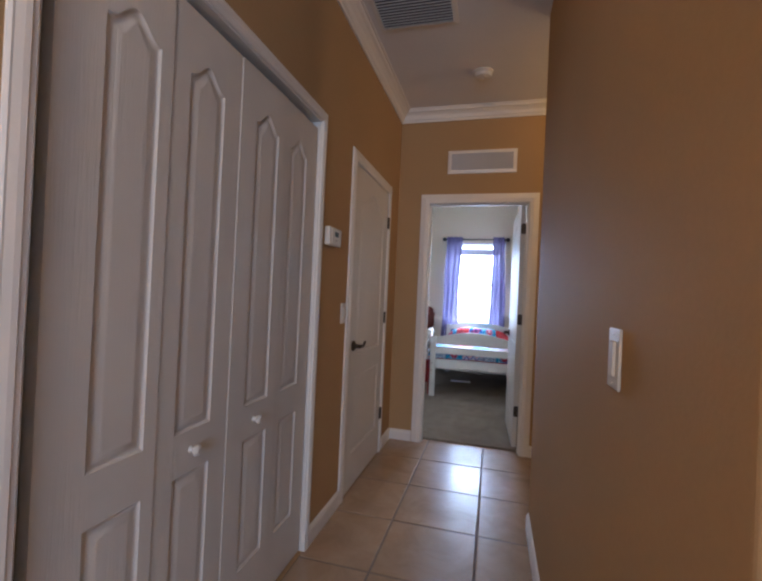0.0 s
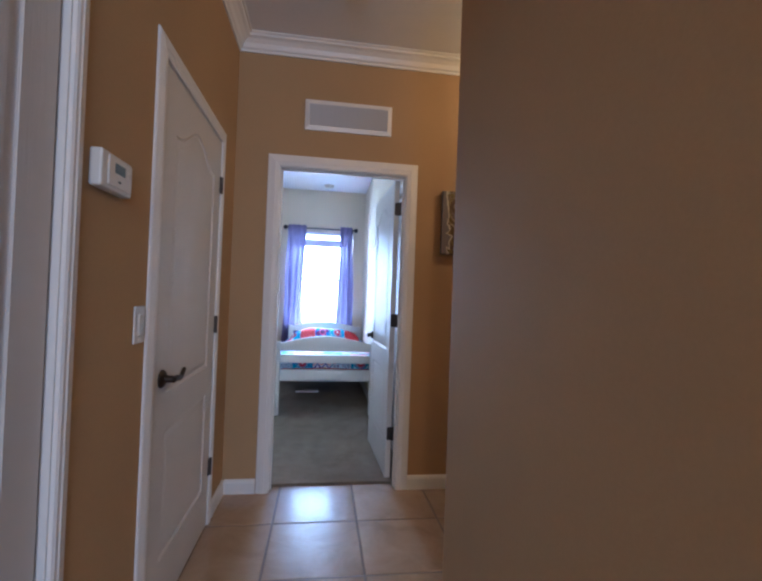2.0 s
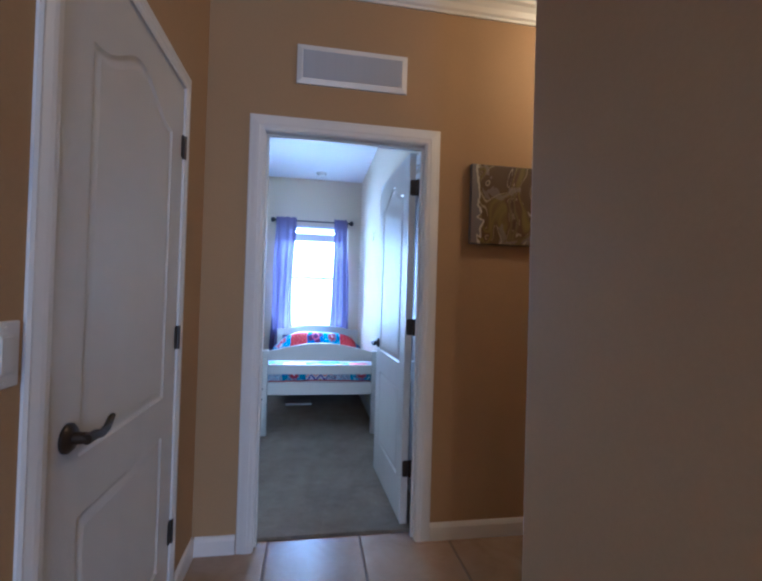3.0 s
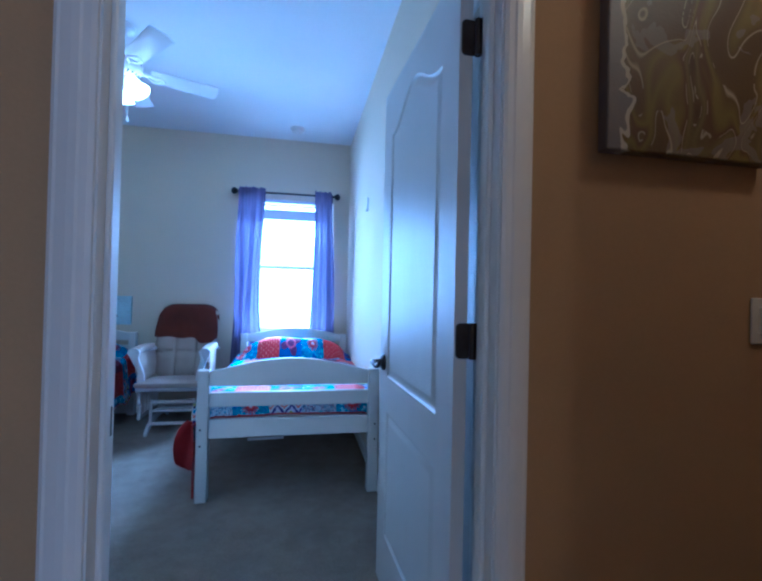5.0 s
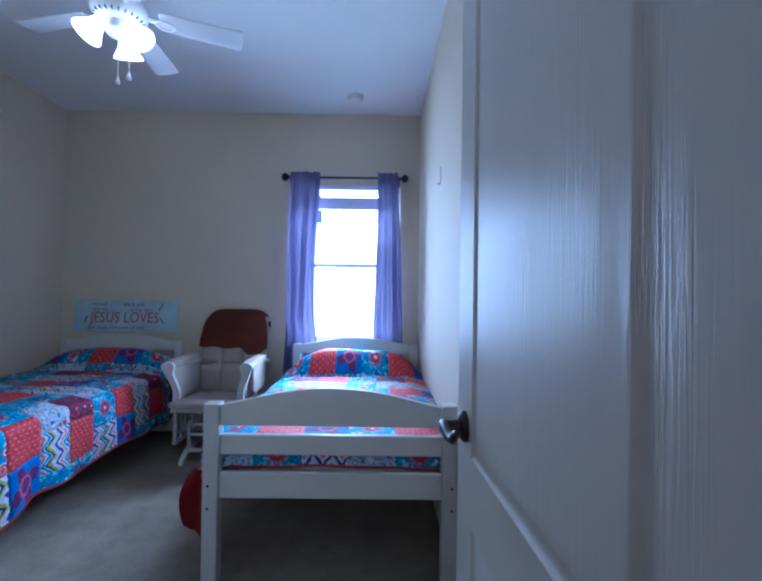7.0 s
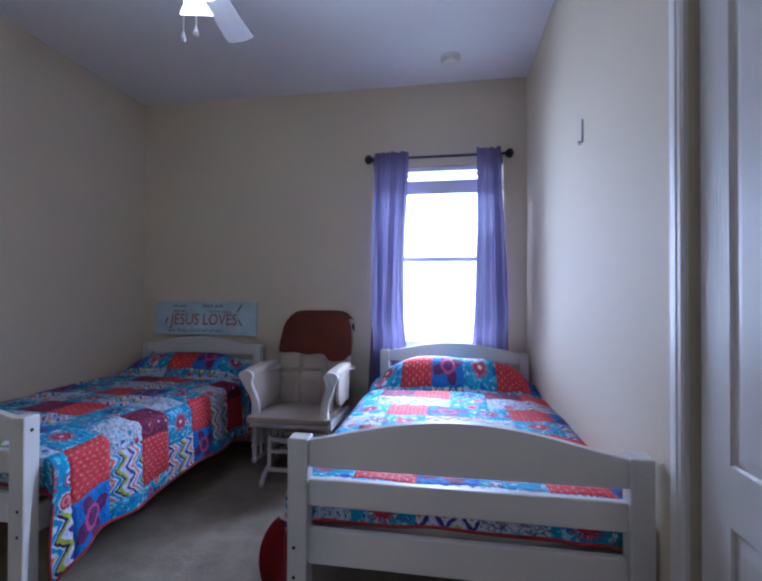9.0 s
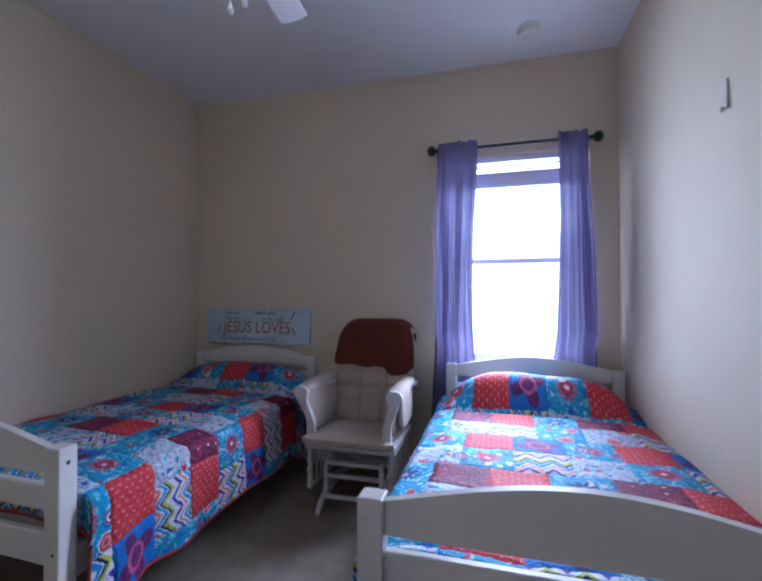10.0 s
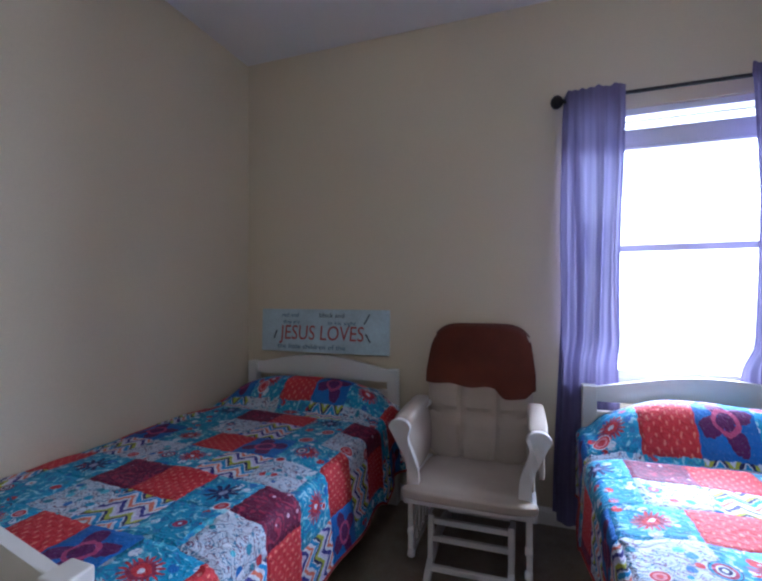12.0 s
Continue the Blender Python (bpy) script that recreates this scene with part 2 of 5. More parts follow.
    c = n.mix(both(busy, M("LESS_THAN", wavy, 0.40)), c, (0.03, 0.16, 0.36))
    # white squares: thin dark drawing and coloured bits
    line = M("LESS_THAN", M("ABSOLUTE", M("SUBTRACT", wavy, 0.5)), 0.030)
    pale = kind(3, 11)
    c = n.mix(both(pale, line), c, n.mix(M("GREATER_THAN", jit, 0.5), (0.16, 0.06, 0.12), (0.04, 0.16, 0.30)))
    c = n.mix(both(pale, both(M("LESS_THAN", spot, 0.33), M("GREATER_THAN", sep.outputs[1], 0.30))), c, print_color)
    # red squares: rows of pale dots
    du = M("SUBTRACT", M("FRACT", M("MULTIPLY", cu, 9.0)), 0.5)
    stag = M("MULTIPLY", M("FLOORED_MODULO", M("FLOOR", M("MULTIPLY", cu, 9.0)), 2.0), 0.5)
    dv = M("SUBTRACT", M("FRACT", M("ADD", M("MULTIPLY", cv, 6.0), stag)), 0.5)
    dot = M("LESS_THAN", M("ADD", M("MULTIPLY", M("MULTIPLY", du, du), 2.0), M("MULTIPLY", dv, dv)), 0.045)
    c = n.mix(both(kind(1, 6), dot), c, (0.62, 0.20, 0.15))
    # maroon squares: darker swirls and small pink flowers
    c = n.mix(both(kind(0), M("GREATER_THAN", wavy, 0.56)), c, (0.26, 0.02, 0.06))
    c = n.mix(both(kind(0), both(M("LESS_THAN", spot, 0.16), M("GREATER_THAN", sep.outputs[2], 0.55))), c, (0.55, 0.40, 0.50))
    # zigzag squares
    zig = M("ABSOLUTE", M("SUBTRACT", M("FRACT", M("MULTIPLY", cu, 2.4)), 0.5))
    band = M("FRACT", M("MULTIPLY", M("ADD", cv, M("MULTIPLY", zig, 0.50)), 1.35))
    stripes = n.ramp(band, [(0, (0.02, 0.25, 0.55)), (0.13, WHITE), (0.22, (0.60, 0.16, 0.10)), (0.33, WHITE), (0.43, (0.03, 0.03, 0.22)), (0.56, (0.55, 0.52, 0.70)),
                            (0.66, WHITE), (0.74, LIME), (0.86, NAVY), (0.95, WHITE)], True)
    c = n.mix(kind(4, 10), c, stripes)
    # navy daisy on turquoise
    c = n.mix(both(kind(2), petals(10, 0.31)), c, NAVY)
    c = n.mix(both(kind(2), M("LESS_THAN", r, 0.07)), c, (0.30, 0.30, 0.45))
    # plum butterfly on blue
    c = n.mix(both(kind(7), petals(4, 0.48, 0.785)), c, PLUM)
    c = n.mix(both(kind(7), M("LESS_THAN", M("ABSOLUTE", M("SUBTRACT", r, 0.19)), 0.035)), c, (0.40, 0.06, 0.16))
    # red ring flowers on turquoise
    ring = kind(8, 9)
    c = n.mix(both(ring, petals(18, 0.27)), c, RED)
    c = n.mix(both(ring, M("LESS_THAN", r, 0.165)), c, (0.22, 0.02, 0.06))
    c = n.mix(both(ring, M("LESS_THAN", r, 0.115)), c, RED)
    c = n.mix(both(ring, M("LESS_THAN", r, 0.05)), c, WHITE)
    # round medallions and small daisies strewn over the blue and white squares
    med = n.add("ShaderNodeTexVoronoi", feature="F1")
    med.inputs["Scale"].default_value = 8.5
    n.put(med.inputs["Vector"], n.coord("UV"))
    pick = n.add("ShaderNodeSeparateColor")
    n.put(pick.inputs[0], med.outputs["Color"])
    strewn = both(kind(2, 3, 5, 8, 9, 11), M("GREATER_THAN", pick.outputs[0], 0.35))
    rim = M("ADD", 0.20, M("MULTIPLY", pick.outputs[1], 0.10))
    far = M("DIVIDE", med.outputs["Distance"], rim)
    rings = n.ramp(far, [(0.0, WHITE), (0.22, NAVY), (0.42, WHITE), (0.55, (0.30, 0.02, 0.07)), (0.78, TURQ), (0.92, NAVY)], True)
    rings2 = n.ramp(far, [(0.0, LIME), (0.20, RED), (0.50, (0.55, 0.20, 0.24)), (0.70, RED), (0.90, WHITE)], True)
    c = n.mix(both(strewn, M("LESS_THAN", far, 1.0)), c, n.mix(M("GREATER_THAN", pick.outputs[2], 0.5), rings, rings2))
    # fine sprigs and faded threads over all the prints
    tiny = n.noise(150, 3, 0.7, vector=n.coord("UV"))
    c = n.mix(M("MULTIPLY", M("GREATER_THAN", tiny, 0.62), 0.22), c, (0.45, 0.50, 0.58))
    c = n.mix(M("MULTIPLY", M("LESS_THAN", tiny, 0.38), 0.40), c, (0.02, 0.03, 0.08))
    # stitched seams and puckers
    seam = M("MINIMUM", M("SUBTRACT", 0.5, M("ABSOLUTE", px)), M("SUBTRACT", 0.5, M("ABSOLUTE", py)))
    pucker = n.noise(30, 3, vector=n.coord("UV"))
    height = M("ADD", M("MULTIPLY", M("MINIMUM", M("MULTIPLY", seam, 12.0), 1.0), 0.6), M("ADD", M("MULTIPLY", pucker, 0.5), M("MULTIPLY", wavy, 0.5)))
    n.bump(height, 0.9, 0.010)
    n.bsdf.inputs["Specular IOR Level"].default_value = 0.3
    return n.base(c, 0.75)


def painting_material():
    n = Nodes("abstract_painting")
    at = n.coord("Generated")
    warp = n.noise(2.1, 1, 0.4, vector=n.stretch(at, (1.5, 1, 0.75)), distortion=1.3)
    warp2 = n.noise(4.2, 2, 0.5, vector=at, distortion=1.2)
    c = n.ramp(warp, [(0.22, (0.050, 0.022, 0.012)), (0.42, (0.085, 0.050, 0.014)), (0.50, (0.15, 0.115, 0.016)), (0.56, (0.075, 0.032, 0.014)), (0.66, (0.13, 0.10, 0.03)), (0.80, (0.05, 0.02, 0.012))])
    c = n.mix(n.math("MULTIPLY", n.math("GREATER_THAN", warp2, 0.60), 0.5), c, (0.20, 0.17, 0.16))
    strand = n.math("ABSOLUTE", n.math("SUBTRACT", n.math("FRACT", n.math("MULTIPLY", warp, 6.0)), 0.5))
    loops = n.ramp(strand, [(0.0, (1, 1, 1)), (0.06, (0, 0, 0))])
    c = n.mix(n.math("MULTIPLY", n.math("MULTIPLY", loops, n.math("GREATER_THAN", warp2, 0.42)), 0.8), c, (0.42, 0.37, 0.22))
    sx = n.add("ShaderNodeSeparateXYZ")
    n.put(sx.inputs[0], at)
    edge = n.math("ADD", sx.outputs[0], n.math("MULTIPLY", n.math("SUBTRACT", warp2, 0.5), 0.25))
    c = n.mix(n.math("LESS_THAN", edge, 0.085), c, (0.15, 0.135, 0.15))
    c = n.mix(n.math("LESS_THAN", n.math("ABSOLUTE", n.math("SUBTRACT", edge, 0.093)), 0.010), c, (0.45, 0.41, 0.32))
    n.bump(n.math("ADD", warp2, n.noise(60, 3, vector=at)), 0.4, 0.002)
    return n.base(c, 0.5)


door_paint, tile_paint, carpet, sheer, glass = door_material(), tile_material(), carpet_material(), sheer_material(), glass_material()
quilt_print, painting = quilt_material(), painting_material()
lit_glass = glow_material("lit_frosted_glass", (1.0, 0.93, 0.84), 10.0)
lamp_dome = glow_material("lit_lamp_dome", WARM, 6.0)

# ---------------------------------------------------------------- building helpers


def finish(name, bm, material, smooth=False):
    bmesh.ops.recalc_face_normals(bm, faces=bm.faces)
    me = bpy.data.meshes.new(name)
    bm.to_mesh(me)
    bm.free()
    if material:
        me.materials.append(material)
    if smooth:
        me.polygons.foreach_set("use_smooth", [True] * len(me.polygons))
        me.set_sharp_from_angle(angle=radians(35))
    return me


def thing(name, m, label, category, group="", kind=""):
    ob = new(name)
    ob.matrix_world = m
    ob.empty_display_size = 0.1
    return tagged(ob, label, category, group, kind)


def part(name, bm, material, parent, label="", smooth=False):
    ob = new(name, finish(name, bm, material, smooth) if isinstance(bm, bmesh.types.BMesh) else bm)
    ob.parent = parent
    return tagged(ob, label)


def solo(name, bm, material, label, category, m=None, smooth=False, kind="", group=""):
    ob = new(name, finish(name, bm, material, smooth))
    if m is not None:
        ob.matrix_world = m
    return tagged(ob, label, category, group, kind)


def setting(name, bm, material, label, category, smooth=False):
    return solo(name, bm, material, label, category, kind="structure", smooth=smooth)


def box(bm, x0, x1, y0, y1, z0, z1, bevel=0.0, seg=1):
    v = [bm.verts.new((x, y, z)) for z in (z0, z1) for x, y in ((x0, y0), (x1, y0), (x1, y1), (x0, y1))]
    f = [bm.faces.new([v[i] for i in q]) for q in ((3, 2, 1, 0), (4, 5, 6, 7), (0, 1, 5, 4), (1, 2, 6, 5), (2, 3, 7, 6), (3, 0, 4, 7))]
    if bevel:
        e = list({e for q in f for e in q.edges})
        bmesh.ops.bevel(bm, geom=e, offset=bevel, segments=seg, affect="EDGES", profile=0.5)
    return bm


def boxed(*args, bevel=0.0, seg=1):
    return box(bmesh.new(), *args, bevel=bevel, seg=seg)


def turned(profile, seg=20, axis="z"):
    """A solid of revolution from (radius, height) pairs."""
    bm = bmesh.new()
    rings = []
    for r, h in profile:
        rings.append([bm.verts.new((r * math.cos(2 * math.pi * i / seg), r * math.sin(2 * math.pi * i / seg), h)) for i in range(seg)])
    for a, b in zip(rings, rings[1:]):
        for i in range(seg):
            bm.faces.new((a[i], a[(i + 1) % seg], b[(i + 1) % seg], b[i]))
    if profile[0][0] > 0:
        bm.faces.new(rings[0][::-1])
    if profile[-1][0] > 0:
        bm.faces.new(rings[-1])
    bmesh.ops.remove_doubles(bm, verts=bm.verts, dist=1e-5)
    if axis == "x":
        bm.transform(Matrix.Rotation(radians(90), 4, "Y"))
    elif axis == "y":
        bm.transform(Matrix.Rotation(radians(90), 4, "X"))
    return bm


def tube(bm, points, radius, seg=10, flat=1.0):
    """A round or flattened bar along points; radius may be a list."""
    pts = [Vector(p) for p in points]
    rads = radius if isinstance(radius, (list, tuple)) else [radius] * len(pts)
    rings = []
    up = Vector((0, 0, 1))
    for i, p in enumerate(pts):
        d = (pts[min(i + 1, len(pts) - 1)] - pts[max(i - 1, 0)]).normalized()
        s = d.cross(up if abs(d.dot(up)) < 0.95 else Vector((0, 1, 0))).normalized()
        w = s.cross(d).normalized()
        rings.append([bm.verts.new(p + rads[i] * (math.cos(t) * s * flat + math.sin(t) * w)) for t in (2 * math.pi * k / seg for k in range(seg))])
    for a, b in zip(rings, rings[1:]):
        for k in range(seg):
            bm.faces.new((a[k], a[(k + 1) % seg], b[(k + 1) % seg], b[k]))
    bm.faces.new(rings[0][::-1]), bm.faces.new(rings[-1])
    return bm


def prism(profile, start, end, place):
    """Sweeps a closed 2D profile from start to end; place(a, b, s) gives the 3D point."""
    bm = bmesh.new()
    one, two = ([bm.verts.new(place(a, b, s)) for a, b in profile] for s in (start, end))
    n = len(profile)
    for i in range(n):
        bm.faces.new((one[i], one[(i + 1) % n], two[(i + 1) % n], two[i]))
    bm.faces.new(one[::-1]), bm.faces.new(two)
    return bm


def slab(outline, t0, t1, place, bevel=0.0):
    """A flat board with a 2D outline, thickness from t0 to t1."""
    bm = prism(outline, t0, t1, place)
    if bevel:
        caps = [f for f in bm.faces if len(f.verts) == len(outline)]
        bmesh.ops.bevel(bm, geom=list({e for f in caps for e in f.edges}), offset=bevel, segments=2, affect="EDGES", profile=0.5)
    return bm


def cushion(bm, x0, x1, y0, y1, z0, z1, puff=0.02, n=12):
    """A soft rounded block."""
    start = len(bm.verts)
    b2 = bmesh.new()
    bmesh.ops.create_cube(b2, size=2)
    bmesh.ops.subdivide_edges(b2, edges=b2.edges[:], cuts=n, use_grid_fill=True)
    for v in b2.verts:
        p = v.co
        q = Vector([math.copysign(abs(c) ** 1.0, c) for c in p])
        m = (abs(q.x) ** 6 + abs(q.y) ** 6 + abs(q.z) ** 6) ** (1 / 6)
        q = q / m
        k = puff * (1 - q.x ** 2) * (1 - q.y ** 2)
        v.co = ((x0 + x1) / 2 + q.x * (x1 - x0) / 2, (y0 + y1) / 2 + q.y * (y1 - y0) / 2, (z0 + z1) / 2 + q.z * ((z1 - z0) / 2 + k))
    me = bpy.data.meshes.new("tmp")
    b2.to_mesh(me)
    b2.free()
    bm.from_mesh(me)
    bpy.data.meshes.remove(me)
    return bm
# ---------------------------------------------------------------- the structure
HALL_L, HALL_R, HALL_END, HALL_TOP = 0.04, 1.106, 3.23, 2.82
ROOM_L, ROOM_R, ROOM_NEAR, ROOM_FAR, ROOM_TOP = -1.885, 1.19, 3.328, 6.78, 2.768
DOOR_X0, DOOR_X1, DOOR_TOP = 0.300, 1.132, 2.045
CARPET = 0.012


def wall_along_y(bm, x0, x1, y0, y1, z0, z1, holes=()):
    """A wall that runs along y, with holes (from y, to y, from z, to z)."""
    y = y0
    for a, b, c, d in sorted(holes):
        box(bm, x0, x1, y, a, z0, z1)
        if c > z0:
            box(bm, x0, x1, a, b, z0, c)
        box(bm, x0, x1, a, b, d, z1)
        y = b
    return box(bm, x0, x1, y, y1, z0, z1)


def wall_along_x(bm, y0, y1, x0, x1, z0, z1, holes=()):
    x = x0
    for a, b, c, d in sorted(holes):
        box(bm, x, a, y0, y1, z0, z1)
        if c > z0:
            box(bm, a, b, y0, y1, z0, c)
        box(bm, a, b, y0, y1, d, z1)
        x = b
    return box(bm, x, x1, y0, y1, z0, z1)


BIFOLD = (0.260, 1.548, 0.0, 2.064)
LINEN = (2.066, 2.885, 0.0, 2.035)
CLOSET = (3.500, 4.725, 0.0, 2.05)
WINDOW = (0.110, 1.025, 0.765, 2.150)

setting("wall_hall_west", wall_along_y(bmesh.new(), -0.08, HALL_L, -3.2, HALL_END, -0.1, HALL_TOP, [BIFOLD, LINEN]), tan_paint, "tan painted hall wall with two white doors", "wall")
setting("wall_hall_north", wall_along_x(bmesh.new(), HALL_END, 3.28, -0.08, 3.2, -0.1, HALL_TOP + 0.05, [(DOOR_X0, DOOR_X1, -0.1, DOOR_TOP)]), tan_paint, "tan painted wall round the bedroom doorway", "wall")
setting("wall_bedroom_south", wall_along_x(bmesh.new(), 3.28, ROOM_NEAR, ROOM_L - 0.12, 3.2, -0.1, HALL_TOP + 0.05, [(DOOR_X0, DOOR_X1, -0.1, DOOR_TOP)]), cream_paint, "cream painted bedroom wall with the doorway", "wall")
hall_east = bmesh.new()
box(hall_east, HALL_R, HALL_R + 0.13, 0.125, 2.15, -0.1, HALL_TOP)
bmesh.ops.bevel(hall_east, geom=[e for e in hall_east.edges if abs(e.verts[0].co.z - e.verts[1].co.z) > 1], offset=0.022, segments=8, affect="EDGES", profile=0.5)
setting("wall_hall_east", hall_east, tan_paint, "tan painted wall with rounded plaster corners", "wall")
setting("wall_side_hall_south", boxed(HALL_R + 0.13, 3.2, 2.02, 2.145, -0.1, HALL_TOP), tan_paint, "tan painted side hall wall", "wall")
setting("wall_living_north", boxed(HALL_R + 0.13, 3.2, 0.130, 0.33, -0.1, HALL_TOP), tan_paint, "tan painted wall of the living space", "wall")
setting("wall_living_east", boxed(3.2, 3.32, -3.32, 3.35, -0.1, HALL_TOP), tan_paint, "tan painted end wall", "wall")
setting("wall_living_south", wall_along_x(bmesh.new(), -3.32, -3.2, -0.08, 3.2, -0.1, HALL_TOP, [(0.5, 2.1, 0.75, 2.2)]), tan_paint, "tan painted wall with a window opening", "wall")
setting("wall_bedroom_west", boxed(ROOM_L - 0.12, ROOM_L, ROOM_NEAR, ROOM_FAR, -0.1, ROOM_TOP), cream_paint, "plain cream painted bedroom wall", "wall")
setting("wall_bedroom_east", wall_along_y(bmesh.new(), ROOM_R, ROOM_R + 0.12, ROOM_NEAR, ROOM_FAR, -0.1, ROOM_TOP, [CLOSET]), cream_paint, "cream painted bedroom wall with a closet", "wall")
setting("wall_bedroom_north", wall_along_x(bmesh.new(), ROOM_FAR, ROOM_FAR + 0.14, ROOM_L - 0.12, ROOM_R + 0.12, -0.1, ROOM_TOP, [WINDOW]), cream_paint, "cream painted bedroom wall with the window", "wall")
setting("ceiling_hall", boxed(-0.08, 3.32, -3.32, 3.28, HALL_TOP, HALL_TOP + 0.1), ceiling_paint, "white textured hall ceiling", "ceiling")
setting("ceiling_bedroom", boxed(ROOM_L - 0.12, ROOM_R + 0.12, 3.30, ROOM_FAR + 0.14, ROOM_TOP, ROOM_TOP + 0.1), ceiling_paint, "white textured bedroom ceiling", "ceiling")
for name, x0, x1, y0, y1 in (("closet_shell", -0.75, -0.081, 0.1, 1.65), ("linen_shell", -0.75, -0.081, 1.95, 3.0), ("wardrobe_shell", ROOM_R + 0.121, 1.95, 3.36, 4.9)):
    bm = boxed(x0, x1, y0, y1, -0.02, 2.4)
    near = x0 if name == "wardrobe_shell" else x1
    bmesh.ops.delete(bm, geom=[f for f in bm.faces if abs(f.calc_center_median().x - near) < 1e-4], context="FACES")
    setting("wall_" + name, bm, cream_paint, "plain inside of a built-in closet", "wall")
setting("floor_bedroom", boxed(ROOM_L - 0.12, ROOM_R + 0.1205, 3.322, ROOM_FAR + 0.14, -0.1, CARPET), carpet, "short pile beige bedroom carpet", "floor")
floor_hall = setting("floor_hall", boxed(-0.08, 3.32, -3.32, 3.320, -0.1, -0.003), grout, "hall floor of square beige ceramic tiles", "floor")
ground = setting("ground", boxed(-400, 400, -400, 400, -0.5, -0.3), grass, "green lawn outside the house", "ground")


def frame_trim(name, place, w0, w1, top, width, label, thick=0.016, foot=0.0):
    """A moulded casing round an opening: two uprights and a head. place(w, out, z)."""
    ob = thing(name, Matrix(), label, "door casing", kind="structure")
    prof = [(0, 0), (0, 0.6), (0.12, 0.85), (0.30, 0.85), (0.36, 1.0), (0.55, 0.9), (0.82, 0.62), (0.9, 0.62), (1, 0.35), (1, 0)]
    loops = [(w0, foot, 1, 0), (w0, top, 1, 1), (w1, top, -1, 1), (w1, foot, -1, 0)]
    pieces = ((0, 1), (1, 2), (2, 3))
    for k, (i, j) in enumerate(pieces):
        bm = bmesh.new()
        rings = []
        for q in (i, j):
            w, z, sx, sz = loops[q]
            rings.append([bm.verts.new(place(w - sx * a * width, b * thick, z + sz * a * width)) for a, b in prof])
        n = len(prof)
        for e in range(n):
            bm.faces.new((rings[0][e], rings[0][(e + 1) % n], rings[1][(e + 1) % n], rings[1][e]))
        bm.faces.new(rings[0][::-1]), bm.faces.new(rings[1])
        part("head" if k == 1 else "upright", bm, white_trim, ob)
    return ob


def west(w, out, z):
    return (HALL_L + out, w, z)


def east_room(w, out, z):
    return (ROOM_R - out, w, z)


frame_trim("casing_closet", west, BIFOLD[0], BIFOLD[1], BIFOLD[3], 0.052, "white moulded casing round the folding closet doors")
frame_trim("casing_linen", west, LINEN[0] + 0.006, LINEN[1] - 0.006, 2.033, 0.070, "white moulded casing round the closet door")
frame_trim("casing_wardrobe", east_room, CLOSET[0], CLOSET[1], CLOSET[3], 0.075, "white moulded casing round the bedroom closet", foot=CARPET)
frame_trim("casing_bedroom_hall_side", lambda w, o, z: (w, HALL_END - o, z), DOOR_X0 + 0.014, DOOR_X1 - 0.014, DOOR_TOP - 0.014, 0.074, "white moulded casing round the bedroom doorway")
frame_trim("casing_bedroom_room_side", lambda w, o, z: (w, ROOM_NEAR + o, z), DOOR_X0 + 0.014, DOOR_X1 - 0.014, DOOR_TOP - 0.014, 0.074, "white moulded casing on the bedroom side", foot=CARPET)

jamb = thing("door_frame", Matrix(), "white painted door frame of the bedroom doorway", "door frame", kind="structure")
part("jamb", boxed(DOOR_X0, DOOR_X0 + 0.018, HALL_END - 0.001, ROOM_NEAR + 0.001, 0, DOOR_TOP), white_trim, jamb)
part("jamb", boxed(DOOR_X1 - 0.018, DOOR_X1, HALL_END - 0.001, ROOM_NEAR + 0.001, 0, DOOR_TOP), white_trim, jamb)
part("head", boxed(DOOR_X0 + 0.018, DOOR_X1 - 0.018, HALL_END - 0.001, ROOM_NEAR + 0.001, DOOR_TOP - 0.018, DOOR_TOP), white_trim, jamb)
part("door_stop", boxed(DOOR_X0 + 0.018, DOOR_X0 + 0.030, 3.262, 3.286, 0, DOOR_TOP - 0.018, bevel=0.003), white_trim, jamb)
part("door_stop", boxed(DOOR_X1 - 0.030, DOOR_X1 - 0.018, 3.262, 3.286, 0, DOOR_TOP - 0.018, bevel=0.003), white_trim, jamb)
part("door_stop", boxed(DOOR_X0 + 0.030, DOOR_X1 - 0.030, 3.262, 3.286, DOOR_TOP - 0.030, DOOR_TOP - 0.018, bevel=0.003), white_trim, jamb)
part("strike_plate", boxed(DOOR_X0 + 0.017, DOOR_X0 + 0.0195, 3.294, 3.320, 0.89, 0.95, bevel=0.001), bronze, jamb, "dark bronze strike plate")

for name, a, b in (("closet", BIFOLD[0], BIFOLD[1]), ("linen", LINEN[0], LINEN[1])):
    top = BIFOLD[3] if name == "closet" else LINEN[3]
    ob = thing("door_frame_" + name, Matrix(), "white painted frame inside the wall opening", "door frame", kind="structure")
    part("jamb", boxed(-0.085, HALL_L + 0.001, a, a + 0.006, 0, top), white_trim, ob)
    part("jamb", boxed(-0.085, HALL_L + 0.001, b - 0.006, b, 0, top), white_trim, ob)
    part("head", boxed(-0.085, HALL_L + 0.001, a + 0.006, b - 0.006, top - 0.006, top), white_trim, ob)

BASE = [(0, 0), (0.013, 0), (0.013, 0.066), (0.009, 0.078), (0.004, 0.086), (0, 0.088)]


